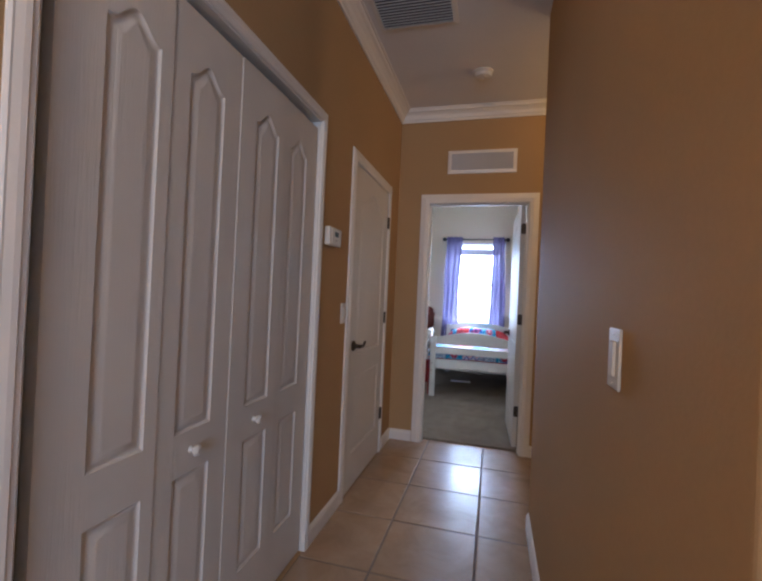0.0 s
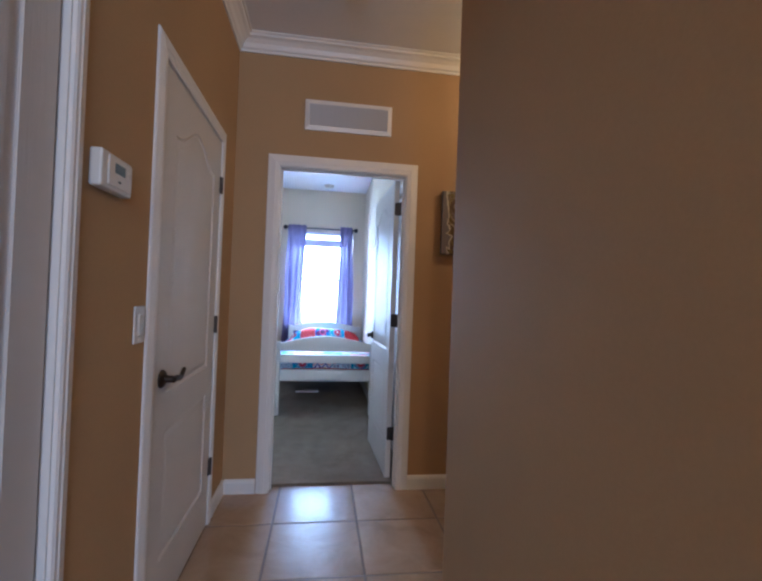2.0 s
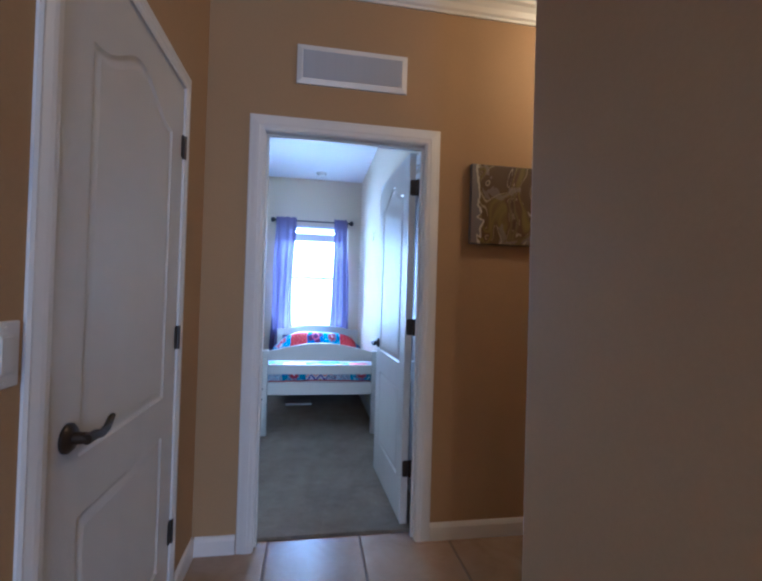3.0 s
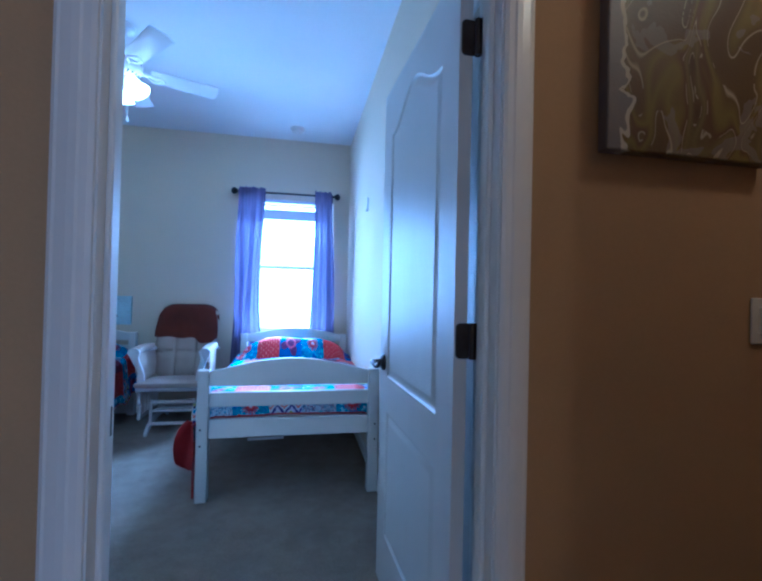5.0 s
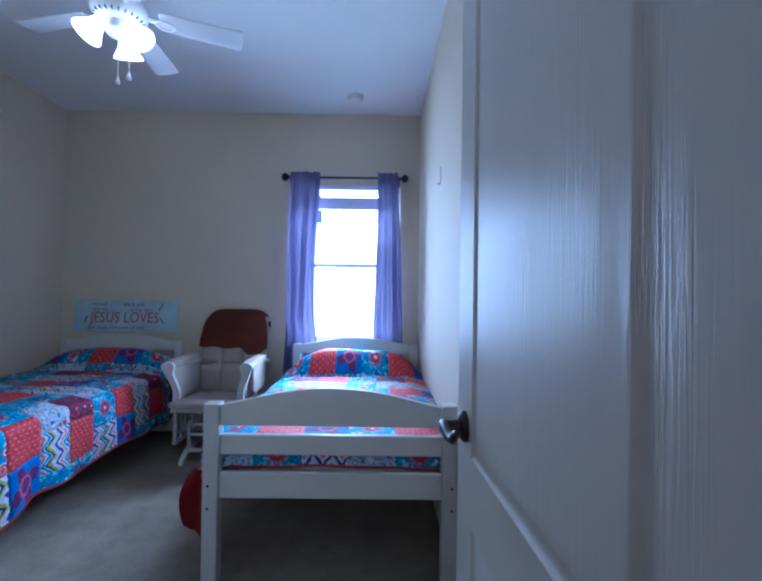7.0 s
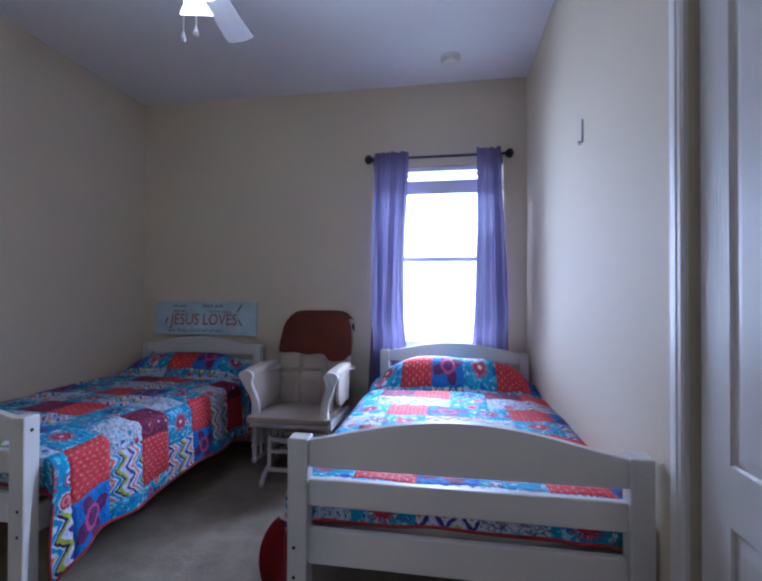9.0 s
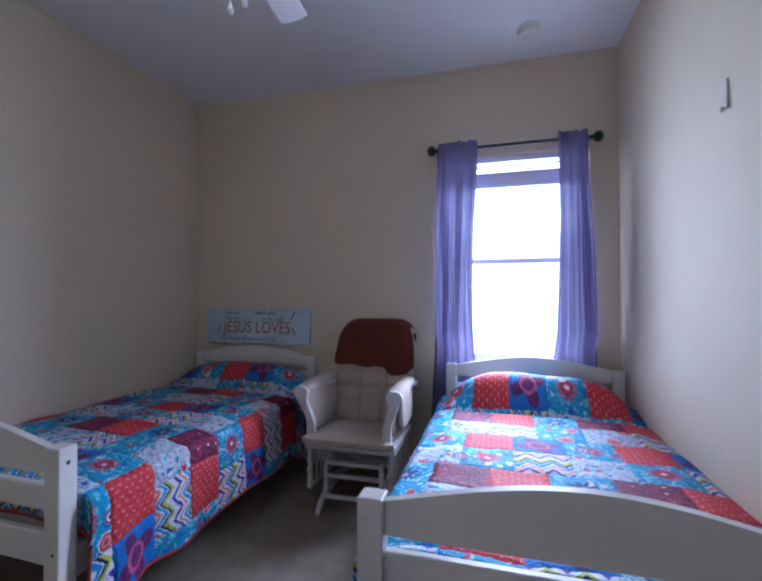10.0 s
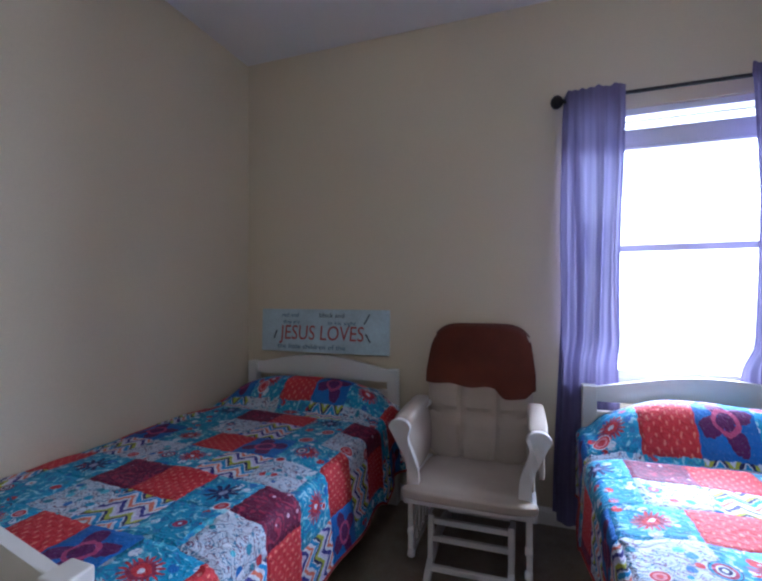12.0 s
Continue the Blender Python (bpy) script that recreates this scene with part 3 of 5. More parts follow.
def baseboard(axis, wall, sign, a, b, foot=0.0):
    if axis == "y":
        bm = prism(BASE, a, b, lambda p, q, s: (wall + sign * p, s, foot + q))
    else:
        bm = prism(BASE, a, b, lambda p, q, s: (s, wall + sign * p, foot + q))
    setting("baseboard", bm, white_trim, "white painted wooden baseboard", "baseboard")


for args in (("y", HALL_L, 1, 1.543, 2.005), ("y", HALL_L, 1, 2.950, HALL_END), ("y", HALL_L, 1, -3.2, 0.200), ("x", HALL_END, -1, HALL_L + 0.013, 0.236), ("x", HALL_END, -1, 1.190, 3.2),
             ("y", HALL_R, -1, 0.222, 2.128), ("x", 2.15, 1, 1.138, 3.2), ("x", 0.20, -1, 1.138, 3.2)):
    baseboard(*args)
for args in (("y", ROOM_L, 1, ROOM_NEAR, ROOM_FAR), ("y", ROOM_R, -1, 4.802, ROOM_FAR), ("x", ROOM_FAR, -1, ROOM_L + 0.013, ROOM_R - 0.013), ("x", ROOM_NEAR, 1, ROOM_L + 0.013, 0.242)):
    baseboard(*args, CARPET)

CROWN = [(0, 0), (0.010, 0), (0.012, 0.014), (0.022, 0.022), (0.032, 0.045), (0.052, 0.064), (0.070, 0.072), (0.072, 0.086), (0.084, 0.086), (0.084, 0.096), (0, 0.096)]
Z0 = HALL_TOP - 0.096
for bm in (prism(CROWN, -3.2, HALL_END, lambda p, q, s: (HALL_L + p, s, Z0 + q)), prism(CROWN, HALL_L, 3.2, lambda p, q, s: (s, HALL_END - p, Z0 + q + 0.0015))):
    setting("crown_moulding", bm, white_trim, "white crown moulding under the hall ceiling", "crown moulding")

# ---------------------------------------------------------------- doors


def ring_path(x0, x1, z0, z1, arch=0.0, n=14):
    """Outline of a door panel, its head flat or arched with shoulders."""
    pts = [(x0, z0), (x1, z0)]
    if not arch:
        return pts + [(x1, z1), (x0, z1)]
    pts.append((x1, z1 - arch))
    for i in range(1, n):
        t = i / n
        k = 0.5 - 0.5 * math.cos(2 * math.pi * t)
        pts.append((x1 + (x0 - x1) * t, z1 - arch + arch * k ** 1.25))
    return pts + [(x0, z1 - arch)]


def inset(path, d):
    """Moves a closed outline inwards (anticlockwise outlines)."""
    out = []
    n = len(path)
    for i in range(n):
        p0, p1, p2 = (Vector(path[(i + k) % n]) for k in (-1, 0, 1))
        n1, n2 = ((b - a).normalized() for a, b in ((p0, p1), (p1, p2)))
        n1, n2 = Vector((-n1.y, n1.x)), Vector((-n2.y, n2.x))
        m = (n1 + n2).normalized()
        out.append(tuple(p1 + m * d / max(0.5, m.dot(n1))))
    return out


def panel(bm, outline, y, out=-1):
    """A moulded panel sunk into a door face at y: a steep cove, then a broad slope up to the raised field."""
    steps = ((0.0, 0.0), (0.003, 0.0030), (0.008, 0.0062), (0.013, 0.0070), (0.018, 0.0064), (0.032, 0.0012), (0.037, 0.0004), (0.040, 0.0004))
    x0, x1, z0, z1, arch = outline
    rings = [[bm.verts.new((x, y - out * h, z)) for x, z in ring_path(x0 + d, x1 - d, z0 + d, z1 - d, arch * (1 - 4 * d))] for d, h in steps]
    n = len(rings[0])
    for a, b in zip(rings, rings[1:]):
        for i in range(n):
            bm.faces.new((a[i], a[(i + 1) % n], b[(i + 1) % n], b[i]))
    bm.faces.new(rings[-1])


def face_sheet(bm, w, h, y, back, paths):
    """The flat front of a door leaf, cut out for its panels, with its rim back to the core."""
    edges = []
    outer = [(0, 0), (w, 0), (w, h), (0, h)]
    for loop in [outer] + paths:
        vs = [bm.verts.new((x, y, z)) for x, z in loop]
        edges += [bm.edges.new((a, b)) for a, b in zip(vs, vs[1:] + vs[:1])]
        if loop is outer:
            deep = [bm.verts.new((x, back, z)) for x, z in loop]
            for k in range(4):
                bm.faces.new((vs[k], vs[(k + 1) % 4], deep[(k + 1) % 4], deep[k]))
    bmesh.ops.triangle_fill(bm, use_beauty=True, use_dissolve=False, edges=edges)


def leaf_parts(ob, w, h, t, x0, x1, split_low, split_high, top, low, arch, both=False):
    core = 0.0085
    upper, lower = (x0, x1, split_high, top, arch), (x0, x1, low, split_low, 0.0)
    bm = boxed(0.0005, w - 0.0005, core, t - (core if both else 0.0), 0.0005, h - 0.0005)
    sides = ((0.0, -1), (t, 1)) if both else ((0.0, -1),)
    for y, out in sides:
        face_sheet(bm, w, h, y, y - out * (core + 0.001), [ring_path(*upper), ring_path(*lower)])
    part("leaf", bm, door_paint, ob)
    for side in sides:
        for name, outline in (("upper_panel", upper), ("lower_panel", lower)):
            bm = bmesh.new()
            panel(bm, outline, *side)
            part(name, bm, door_paint, ob, smooth=True)


def lever(ob, x, z, sign=-1, y=0.0, reach=0.11):
    """A bronze lever handle with its round rose."""
    bm = turned([(0.0, 0.0), (0.033, 0.0), (0.033, 0.006), (0.026, 0.013), (0.014, 0.016), (0.012, 0.045), (0.0, 0.045)], 24, "y")
    if sign > 0:
        bm.transform(Matrix.Scale(-1, 4, (0, 1, 0)))
    bm.transform(Matrix.Translation((x, y, z)))
    h = part("door_handle", bm, bronze, ob, "dark bronze lever handle", True)
    o = y + sign * 0.045
    bm = tube(bmesh.new(), [(x - 0.012, o, z), (x + 0.02, o + sign * 0.004, z + 0.002), (x + 0.05, o + sign * 0.002, z - 0.006), (x + 0.08, o, z - 0.002), (x + reach - 0.008, o, z + 0.016), (x + reach, o, z + 0.02)],
              [0.012, 0.011, 0.010, 0.009, 0.008, 0.006])
    part("lever", bm, bronze, h, smooth=True)


def hinge(ob, x, y, z, h=0.09, r=0.007, wing=0.03, flip=1):
    bm = tube(bmesh.new(), [(x, y, z - h / 2), (x, y, z + h / 2)], r)
    knuckle = part("hinge", bm, bronze, ob, "dark bronze butt hinge", True)
    for k in (-0.3, -0.1, 0.1, 0.3):
        bm = turned([(r + 0.0003, 0.0), (r + 0.0003, 0.001)], 12)
        bm.transform(Matrix.Translation((x, y, z + k * h)))
        part("joint", bm, dark_gap, knuckle)
    far, rad = x - flip * wing, 0.011
    shape = [(x, z - h / 2)] + [(far + flip * (rad - rad * math.sin(a)), z - h / 2 + rad - rad * math.cos(a)) for a in [math.pi / 10 * q for q in range(6)]]
    shape += [(far + flip * (rad - rad * math.cos(a)), z + h / 2 - rad + rad * math.sin(a)) for a in [math.pi / 10 * q for q in range(6)]] + [(x, z + h / 2)]
    part("plate", slab(shape, y + 0.001, y + 0.004, lambda a, b, s: (a, s, b), 0.0006), bronze, knuckle)


def bifold(name, m, w, h, x0, knob, label, group):
    ob = thing(name, m, label, "closet door", group)
    leaf_parts(ob, w, h, 0.032, x0, x0 + 0.155, 0.688, 0.812, h - 0.128, 0.22, 0.050)
    if knob:
        bm = turned([(0.0, 0.0), (0.011, 0.0), (0.008, 0.010), (0.017, 0.020), (0.017, 0.026), (0.010, 0.032), (0.0, 0.033)], 18, "y")
        bm.transform(Matrix.Translation((knob, 0, 0.752)))
        part("knob", bm, door_paint, ob, "white round knob", True)


LEAF_START = 0.297
LEAF = (BIFOLD[1] - LEAF_START - 0.020) / 4
for i in range(4):
    bifold("folding_closet_door", pose(0.030, LEAF_START + i * (LEAF + 0.001), 0.012, 0, 0, 90 + (0.5 if i % 2 else -0.5)), LEAF - 0.002, 2.010, (0.110, 0.066, 0.093, 0.045)[i], {1: 0.138, 2: 0.160}.get(i, 0),
           "white moulded folding closet door, closed", "folding closet doors in the hall")
LEAF2 = (CLOSET[1] - CLOSET[0] - 0.044) / 4
for i in range(4):
    bifold("folding_closet_door", pose(ROOM_R + 0.010, CLOSET[1] - 0.030 - i * (LEAF2 + 0.001), CARPET + 0.012, 0, 0, -90 + (0.6 if i % 2 else -0.6)), LEAF2 - 0.002, 2.005, (0.100, 0.050, 0.093, 0.045)[i], {1: 0.15, 2: 0.15}.get(i, 0),
           "white moulded folding closet door, closed", "folding closet doors in the bedroom")

linen = thing("closet_door", pose(HALL_L + 0.004, LINEN[0] + 0.009, 0.010, 0, 0, 90), "white moulded two-panel door, closed", "door")
LW = LINEN[1] - LINEN[0] - 0.018
leaf_parts(linen, LW, 2.012, 0.035, 0.125, LW - 0.125, 0.705, 0.845, 1.905, 0.22, 0.10)
lever(linen, 0.075, 0.905)
part("latch_plate", boxed(-0.004, 0.0, -0.002, 0.022, 0.87, 0.935), bronze, linen, "dark bronze latch plate")
for z in (0.30, 1.05, 1.79):
    hinge(linen, LW + 0.006, -0.006, z)


def rounded_plate(a0, a1, z0, z1, t0, t1, place, r=0.012):
    """A thin plate with rounded corners."""
    shape = []
    for ca, cz, q in ((a1 - r, z0 + r, -90), (a1 - r, z1 - r, 0), (a0 + r, z1 - r, 90), (a0 + r, z0 + r, 180)):
        shape += [(ca + r * math.cos(radians(q + 18 * n)), cz + r * math.sin(radians(q + 18 * n))) for n in range(6)]
    return slab(shape, t0, t1, place, 0.0008)


DW = 0.764
open_door = thing("bedroom_door", pose(1.034, 4.116, CARPET + 0.010, 0, 0, -87.7), "white moulded two-panel bedroom door, standing open", "door")
leaf_parts(open_door, DW, 2.005, 0.035, 0.115, DW - 0.115, 0.705, 0.845, 1.905, 0.22, 0.10, both=True)
lever(open_door, 0.065, 0.895)
lever(open_door, 0.065, 0.895, 1, 0.035)
part("latch_plate", boxed(-0.0015, 0.001, 0.006, 0.029, 0.865, 0.925), bronze, open_door, "dark bronze latch plate")
for z in (0.295, 1.058, 1.815):
    bm = tube(bmesh.new(), [(DW + 0.008, 0.046, z - 0.045), (DW + 0.008, 0.046, z + 0.045)], 0.009)
    knuckle = part("hinge", bm, bronze, open_door, "dark bronze butt hinge", True)
    part("plate", rounded_plate(0.004, 0.046, z - 0.044, z + 0.044, DW - 0.001, DW + 0.0035, lambda a, b, s: (s, a, b)), bronze, knuckle)
    part("plate", rounded_plate(DW + 0.004, DW + 0.050, z - 0.044, z + 0.044, 0.050, 0.0535, lambda a, b, s: (a, s, b)), bronze, knuckle)

# ---------------------------------------------------------------- hall fittings


def switch(m, label, rocker=True):
    ob = thing("light_switch", m, label, "light switch")
    part("plate", boxed(-0.037, 0.037, -0.006, 0, -0.058, 0.058, bevel=0.003, seg=2), plastic, ob)
    bm = boxed(-0.017, 0.017, -0.011, -0.004, -0.034, 0.034, bevel=0.003)
    part("rocker", bm, plastic, ob)
    for z in (-0.047, 0.047):
        part("screw", turned([(0, 0.0), (0.003, 0.0), (0.002, 0.0015), (0, 0.0016)], 10, "y"), plastic, ob).location = (0, -0.0062, z)
    return ob


switch(pose(HALL_L + 0.0005, 1.948, 1.124, 0, 0, 90), "white rocker light switch beside the closet door")
switch(pose(HALL_R - 0.0005, 0.590, 1.145, 0, 0, -90), "white rocker light switch on the tan wall")
switch(pose(1.840, HALL_END - 0.0005, 1.145), "white rocker light switch below the painting")

thermo = thing("thermostat", pose(HALL_L + 0.0005, 1.715, 1.528, 0, 0, 90), "white programmable wall thermostat with a small grey screen", "thermostat")
part("body", boxed(-0.080, 0.080, -0.030, 0, -0.046, 0.046, bevel=0.005, seg=2), plastic, thermo)
part("front_cover", boxed(-0.052, 0.072, -0.0335, -0.029, -0.036, 0.038, bevel=0.002), plastic, thermo)
part("screen", boxed(-0.022, 0.032, -0.0345, -0.032, 0.000, 0.026, bevel=0.0008), lcd, thermo, "grey liquid crystal screen")
part("button", boxed(-0.004, 0.010, -0.0350, -0.032, -0.022, -0.016, bevel=0.001), lcd, thermo, "small dark button")
for z in (0.004, 0.018):
    part("button", boxed(0.046, 0.058, -0.0350, -0.032, z - 0.004, z + 0.004, bevel=0.001), plastic, thermo)


def vent(m, w, h, slats, border, label, name, tilt=35):
    ob = thing(name, m, label, "vent")
    part("backing", boxed(-w / 2 + 0.01, w / 2 - 0.01, -0.003, -0.001, -h / 2 + 0.01, h / 2 - 0.01), dark_gap, ob, "dark duct opening")
    bm = bmesh.new()
    path = [(-w / 2, -h / 2), (w / 2, -h / 2), (w / 2, h / 2), (-w / 2, h / 2)]
    rings = [[bm.verts.new((x, -y, z)) for x, z in inset(path, d)] for d, y in ((0, 0.0), (0.002, 0.007), (border - 0.004, 0.012), (border, 0.010), (border, 0.001))]
    for a, b in zip(rings, rings[1:]):
        for i in range(4):
            bm.faces.new((a[i], a[(i + 1) % 4], b[(i + 1) % 4], b[i]))
    part("frame", bm, white_trim, ob)
    inner = h - 2 * border
    one = None
    for i in range(slats):
        if one is None:
            bm = boxed(-w / 2 + border, w / 2 - border, -0.0085, 0.0085, -0.0010, 0.0010)
            bm.transform(Matrix.Rotation(radians(tilt), 4, "X"))
            one = finish("slat", bm, grey_slat)
        s = part("slat", one, None, ob)
        s.location = (0, -0.0085, -h / 2 + border + inner * (i + 0.5) / slats)
    return ob


vent(pose(0.730, HALL_END - 0.0005, 2.373), 0.555, 0.195, 17, 0.030, "white framed louvred return air vent over the doorway", "wall_vent", tilt=-30)
vent(pose(0.385, 1.865, HALL_TOP - 0.0005, 90, 0, 0), 0.46, 0.46, 17, 0.030, "white louvred air grille in the hall ceiling", "ceiling_vent", tilt=-32)


def detector(x, y, z, label):
    ob = thing("smoke_detector", pose(x, y, z), label, "smoke detector")
    part("base", turned([(0, 0), (0.070, 0), (0.070, -0.010), (0.062, -0.012), (0, -0.012)], 28), plastic, ob, smooth=True)
    part("cover", turned([(0.060, -0.011), (0.060, -0.022), (0.052, -0.036), (0.030, -0.042), (0.028, -0.040), (0, -0.041)], 28), plastic, ob, smooth=True)
    part("test_button", turned([(0.010, -0.040), (0.010, -0.044), (0, -0.045)], 14), grey_slat, ob, smooth=True)


detector(0.735, 2.668, HALL_TOP - 0.0005, "round white smoke detector on the hall ceiling")
detector(0.640, 6.45, ROOM_TOP - 0.0005, "round white smoke detector on the bedroom ceiling")

art = thing("canvas_painting", pose(1.358, HALL_END - 0.002, 1.53), "unframed abstract canvas painting in brown and olive swirls", "painting")
part("stretched_canvas", boxed(0, 0.465, -0.032, 0, 0, 0.415, bevel=0.004, seg=2), painting, art)
part("stretcher", boxed(0.02, 0.445, 0, 0.0018, 0.02, 0.395), white_trim, art)

trim_edge = boxed(1.175, 1.245, 0.111, 0.1295, 0.0, 2.10, bevel=0.004)
setting("trim", trim_edge, white_trim, "white painted wooden door trim", "trim")
for x, y in ((2.05, 2.7), (0.45, -1.6)):
    ob = thing("ceiling_lamp", pose(x, y, HALL_TOP), "round ceiling lamp with a lit warm glass dome", "lamp")
    part("canopy", turned([(0, 0), (0.15, 0), (0.15, -0.025), (0, -0.025)], 28), fan_white, ob, smooth=True)
    part("glass_dome", turned([(0.135, -0.026), (0.13, -0.05), (0.10, -0.08), (0.05, -0.098), (0, -0.102)], 28), lamp_dome, ob, "lit warm glass dome", True)

# ---------------------------------------------------------------- the window
wx0, wx1, wz0, wz1 = WINDOW
win = thing("window_1", Matrix(), "white vinyl single-hung window, closed", "window", kind="structure")
WY = ROOM_FAR + 0.075
part("window_frame", wall_along_x(bmesh.new(), WY, WY + 0.06, wx0, wx1, wz0, wz1, [(wx0 + 0.03, wx1 - 0.03, wz0 + 0.03, wz1 - 0.03)]), vinyl, win)
part("upper_sash", wall_along_x(bmesh.new(), WY + 0.032, WY + 0.055, wx0 + 0.03, wx1 - 0.03, 1.445, wz1 - 0.03, [(wx0 + 0.06, wx1 - 0.06, 1.475, wz1 - 0.055)]), vinyl, win)
part("lower_sash", wall_along_x(bmesh.new(), WY + 0.005, WY + 0.030, wx0 + 0.03, wx1 - 0.03, wz0 + 0.03, 1.475, [(wx0 + 0.06, wx1 - 0.06, wz0 + 0.065, 1.440)]), vinyl, win)
for z0, z1, y in ((1.475, wz1 - 0.055, WY + 0.042), (wz0 + 0.065, 1.440, WY + 0.016)):
    pane = part("pane", boxed(wx0 + 0.06, wx1 - 0.06, y, y + 0.004, z0, z1), glass, win, "clear glass pane")
    pane.visible_shadow = False
part("window_sill", boxed(wx0 - 0.03, wx1 + 0.03, ROOM_FAR - 0.035, WY, wz0 - 0.022, wz0, bevel=0.005, seg=2), white_trim, win)

blind = thing("window_blind", Matrix(), "white slatted window blind, drawn nearly all the way up", "blind")
part("headrail", boxed(wx0 + 0.012, wx1 - 0.012, ROOM_FAR + 0.012, ROOM_FAR + 0.06, wz1 - 0.036, wz1 - 0.002, bevel=0.003), blind_slat, blind)
slat = finish("slat", boxed(wx0 + 0.016, wx1 - 0.016, -0.022, 0.022, -0.0029, 0.0029, bevel=0.001), blind_slat)
for k in range(14):
    part("slat", slat, None, blind).location = (0.0015 * math.sin(2.3 * k), ROOM_FAR + 0.036 + 0.0015 * math.sin(1.7 * k), 1.966 + 0.0059 * k)
part("slat", slat, None, blind).location = (0, ROOM_FAR + 0.036, wz1 - 0.068)
part("bottom_rail", boxed(wx0 + 0.016, wx1 - 0.016, ROOM_FAR + 0.016, ROOM_FAR + 0.056, 1.943, 1.962, bevel=0.004), blind_slat, blind)
for x in (0.25, 0.57, 0.89):
    part("lift_cord", tube(bmesh.new(), [(x, ROOM_FAR + 0.012, 1.95), (x, ROOM_FAR + 0.012, wz1 - 0.03)], 0.0012, 6), blind_slat, blind)

rod = thing("curtain_rod", pose(0, 6.690, 2.190), "black metal curtain rod with round finials", "curtain rod")
part("pole", tube(bmesh.new(), [(0.085, 0, 0), (1.012, 0, 0)], 0.0095, 12), black_metal, rod, smooth=True)
for x, s in ((0.085, -1), (1.012, 1)):
    bm = turned([(0, 0), (0.013, 0), (0.013, 0.008), (0.009, 0.012), (0.024, 0.022), (0.034, 0.038), (0.032, 0.056), (0.018, 0.070), (0, 0.074)], 18, "x")
    if s < 0:
        bm.transform(Matrix.Scale(-1, 4, (1, 0, 0)))
    bm.transform(Matrix.Translation((x, 0, 0)))
    part("finial", bm, black_metal, rod, smooth=True)
for x in (0.092, 1.005):
    bm = tube(bmesh.new(), [(x, 0, 0), (x, 0.05, -0.004), (x, 0.09, -0.012)], 0.006)
    box(bm, x - 0.012, x + 0.012, 0.084, 0.0895, -0.05, 0.02, bevel=0.002)
    part("bracket", bm, black_metal, rod, smooth=True)


def curtain(x_top, x_mid, x_low, foot, seed, waves, outer, label):
    """A gathered sheer panel on the rod; each x_ is (from, to) at that height. outer: the edge that turns back to the wall."""
    rnd = random.Random(seed)
    bm = bmesh.new()
    uvl = bm.loops.layers.uv.new("UVMap")
    cols, rows = 110, 60
    ph = [rnd.uniform(0, 6.28) for _ in range(8)]
    top = 2.228
    grid = []
    for j in range(rows + 1):
        t = j / rows
        z = top - (top - foot) * t
        k = soft((top - z) / 0.9)
        a, b = (x_top[i] + (x_mid[i] - x_top[i]) * k for i in (0, 1))
        k2 = soft((1.35 - z) / 1.1)
        a, b = a + (x_low[0] - x_mid[0]) * k2, b + (x_low[1] - x_mid[1]) * k2
        line = []
        for i in range(cols + 1):
            s = i / cols
            pocket = max(0.0, 1 - abs(z - 2.19) / 0.045)
            deep = 0.016 + 0.038 * soft(t * 3)
            q = s + 0.035 * math.sin(2.2 * t + ph[0]) + 0.02 * math.sin(5 * t + 7 * s + ph[6])
            w = math.sin(2 * math.pi * waves * q + ph[1]) + 0.5 * math.sin(2 * math.pi * waves * 0.47 * q + ph[2] + t) + 0.13 * (1 - 0.6 * t) * math.sin(2 * math.pi * waves * 2.3 * q + ph[3] + 1.5 * t)
            x = a + (b - a) * s + 0.008 * math.sin(6 * t + 4 * s + ph[4])
            edge = (1 - s if outer else s) / 0.10
            back = 0.100 * (1 - soft(edge)) * (1 - pocket)
            tuck = soft((1.02 - z) / 0.16)
            y = min(6.770, 6.690 - 0.016 - deep * (0.9 + w * 0.5) * (1 - 0.55 * pocket) * (1 - 0.4 * tuck) + back + 0.078 * tuck)
            line.append(bm.verts.new((x, y, z + (0.004 * math.sin(23 * s + ph[5]) + 0.003 * math.sin(51 * s + ph[4]) if j == 0 else 0))))
        grid.append(line)
    for j in range(rows):
        for i in range(cols):
            f = bm.faces.new((grid[j][i], grid[j][i + 1], grid[j + 1][i + 1], grid[j + 1][i]))
            for l, (p, q) in zip(f.loops, ((i, j), (i + 1, j), (i + 1, j + 1), (i, j + 1))):
                l[uvl].uv = (p / cols * 0.7 + seed, q / rows * 2.1)
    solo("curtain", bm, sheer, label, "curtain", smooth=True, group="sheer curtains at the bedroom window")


def soft(x):
    return x * x * (3 - 2 * x) if 0 < x < 1 else float(x >= 1)


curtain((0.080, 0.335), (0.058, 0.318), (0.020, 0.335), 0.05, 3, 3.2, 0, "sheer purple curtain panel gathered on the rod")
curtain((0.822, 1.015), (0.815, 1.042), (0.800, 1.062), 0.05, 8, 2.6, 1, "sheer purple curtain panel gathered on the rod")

solo("wall_hook", box(boxed(-0.020, 0.020, -0.005, 0, -0.050, 0.050, bevel=0.002), -0.008, 0.008, -0.018, -0.004, -0.050, -0.040, bevel=0.002), plastic,
     "small white plastic wall hook", "hook", m=pose(ROOM_R - 0.0005, 5.525, 1.88, 0, 0, -90))
# ---------------------------------------------------------------- beds
BED_W, BED_L = 1.030, 1.895


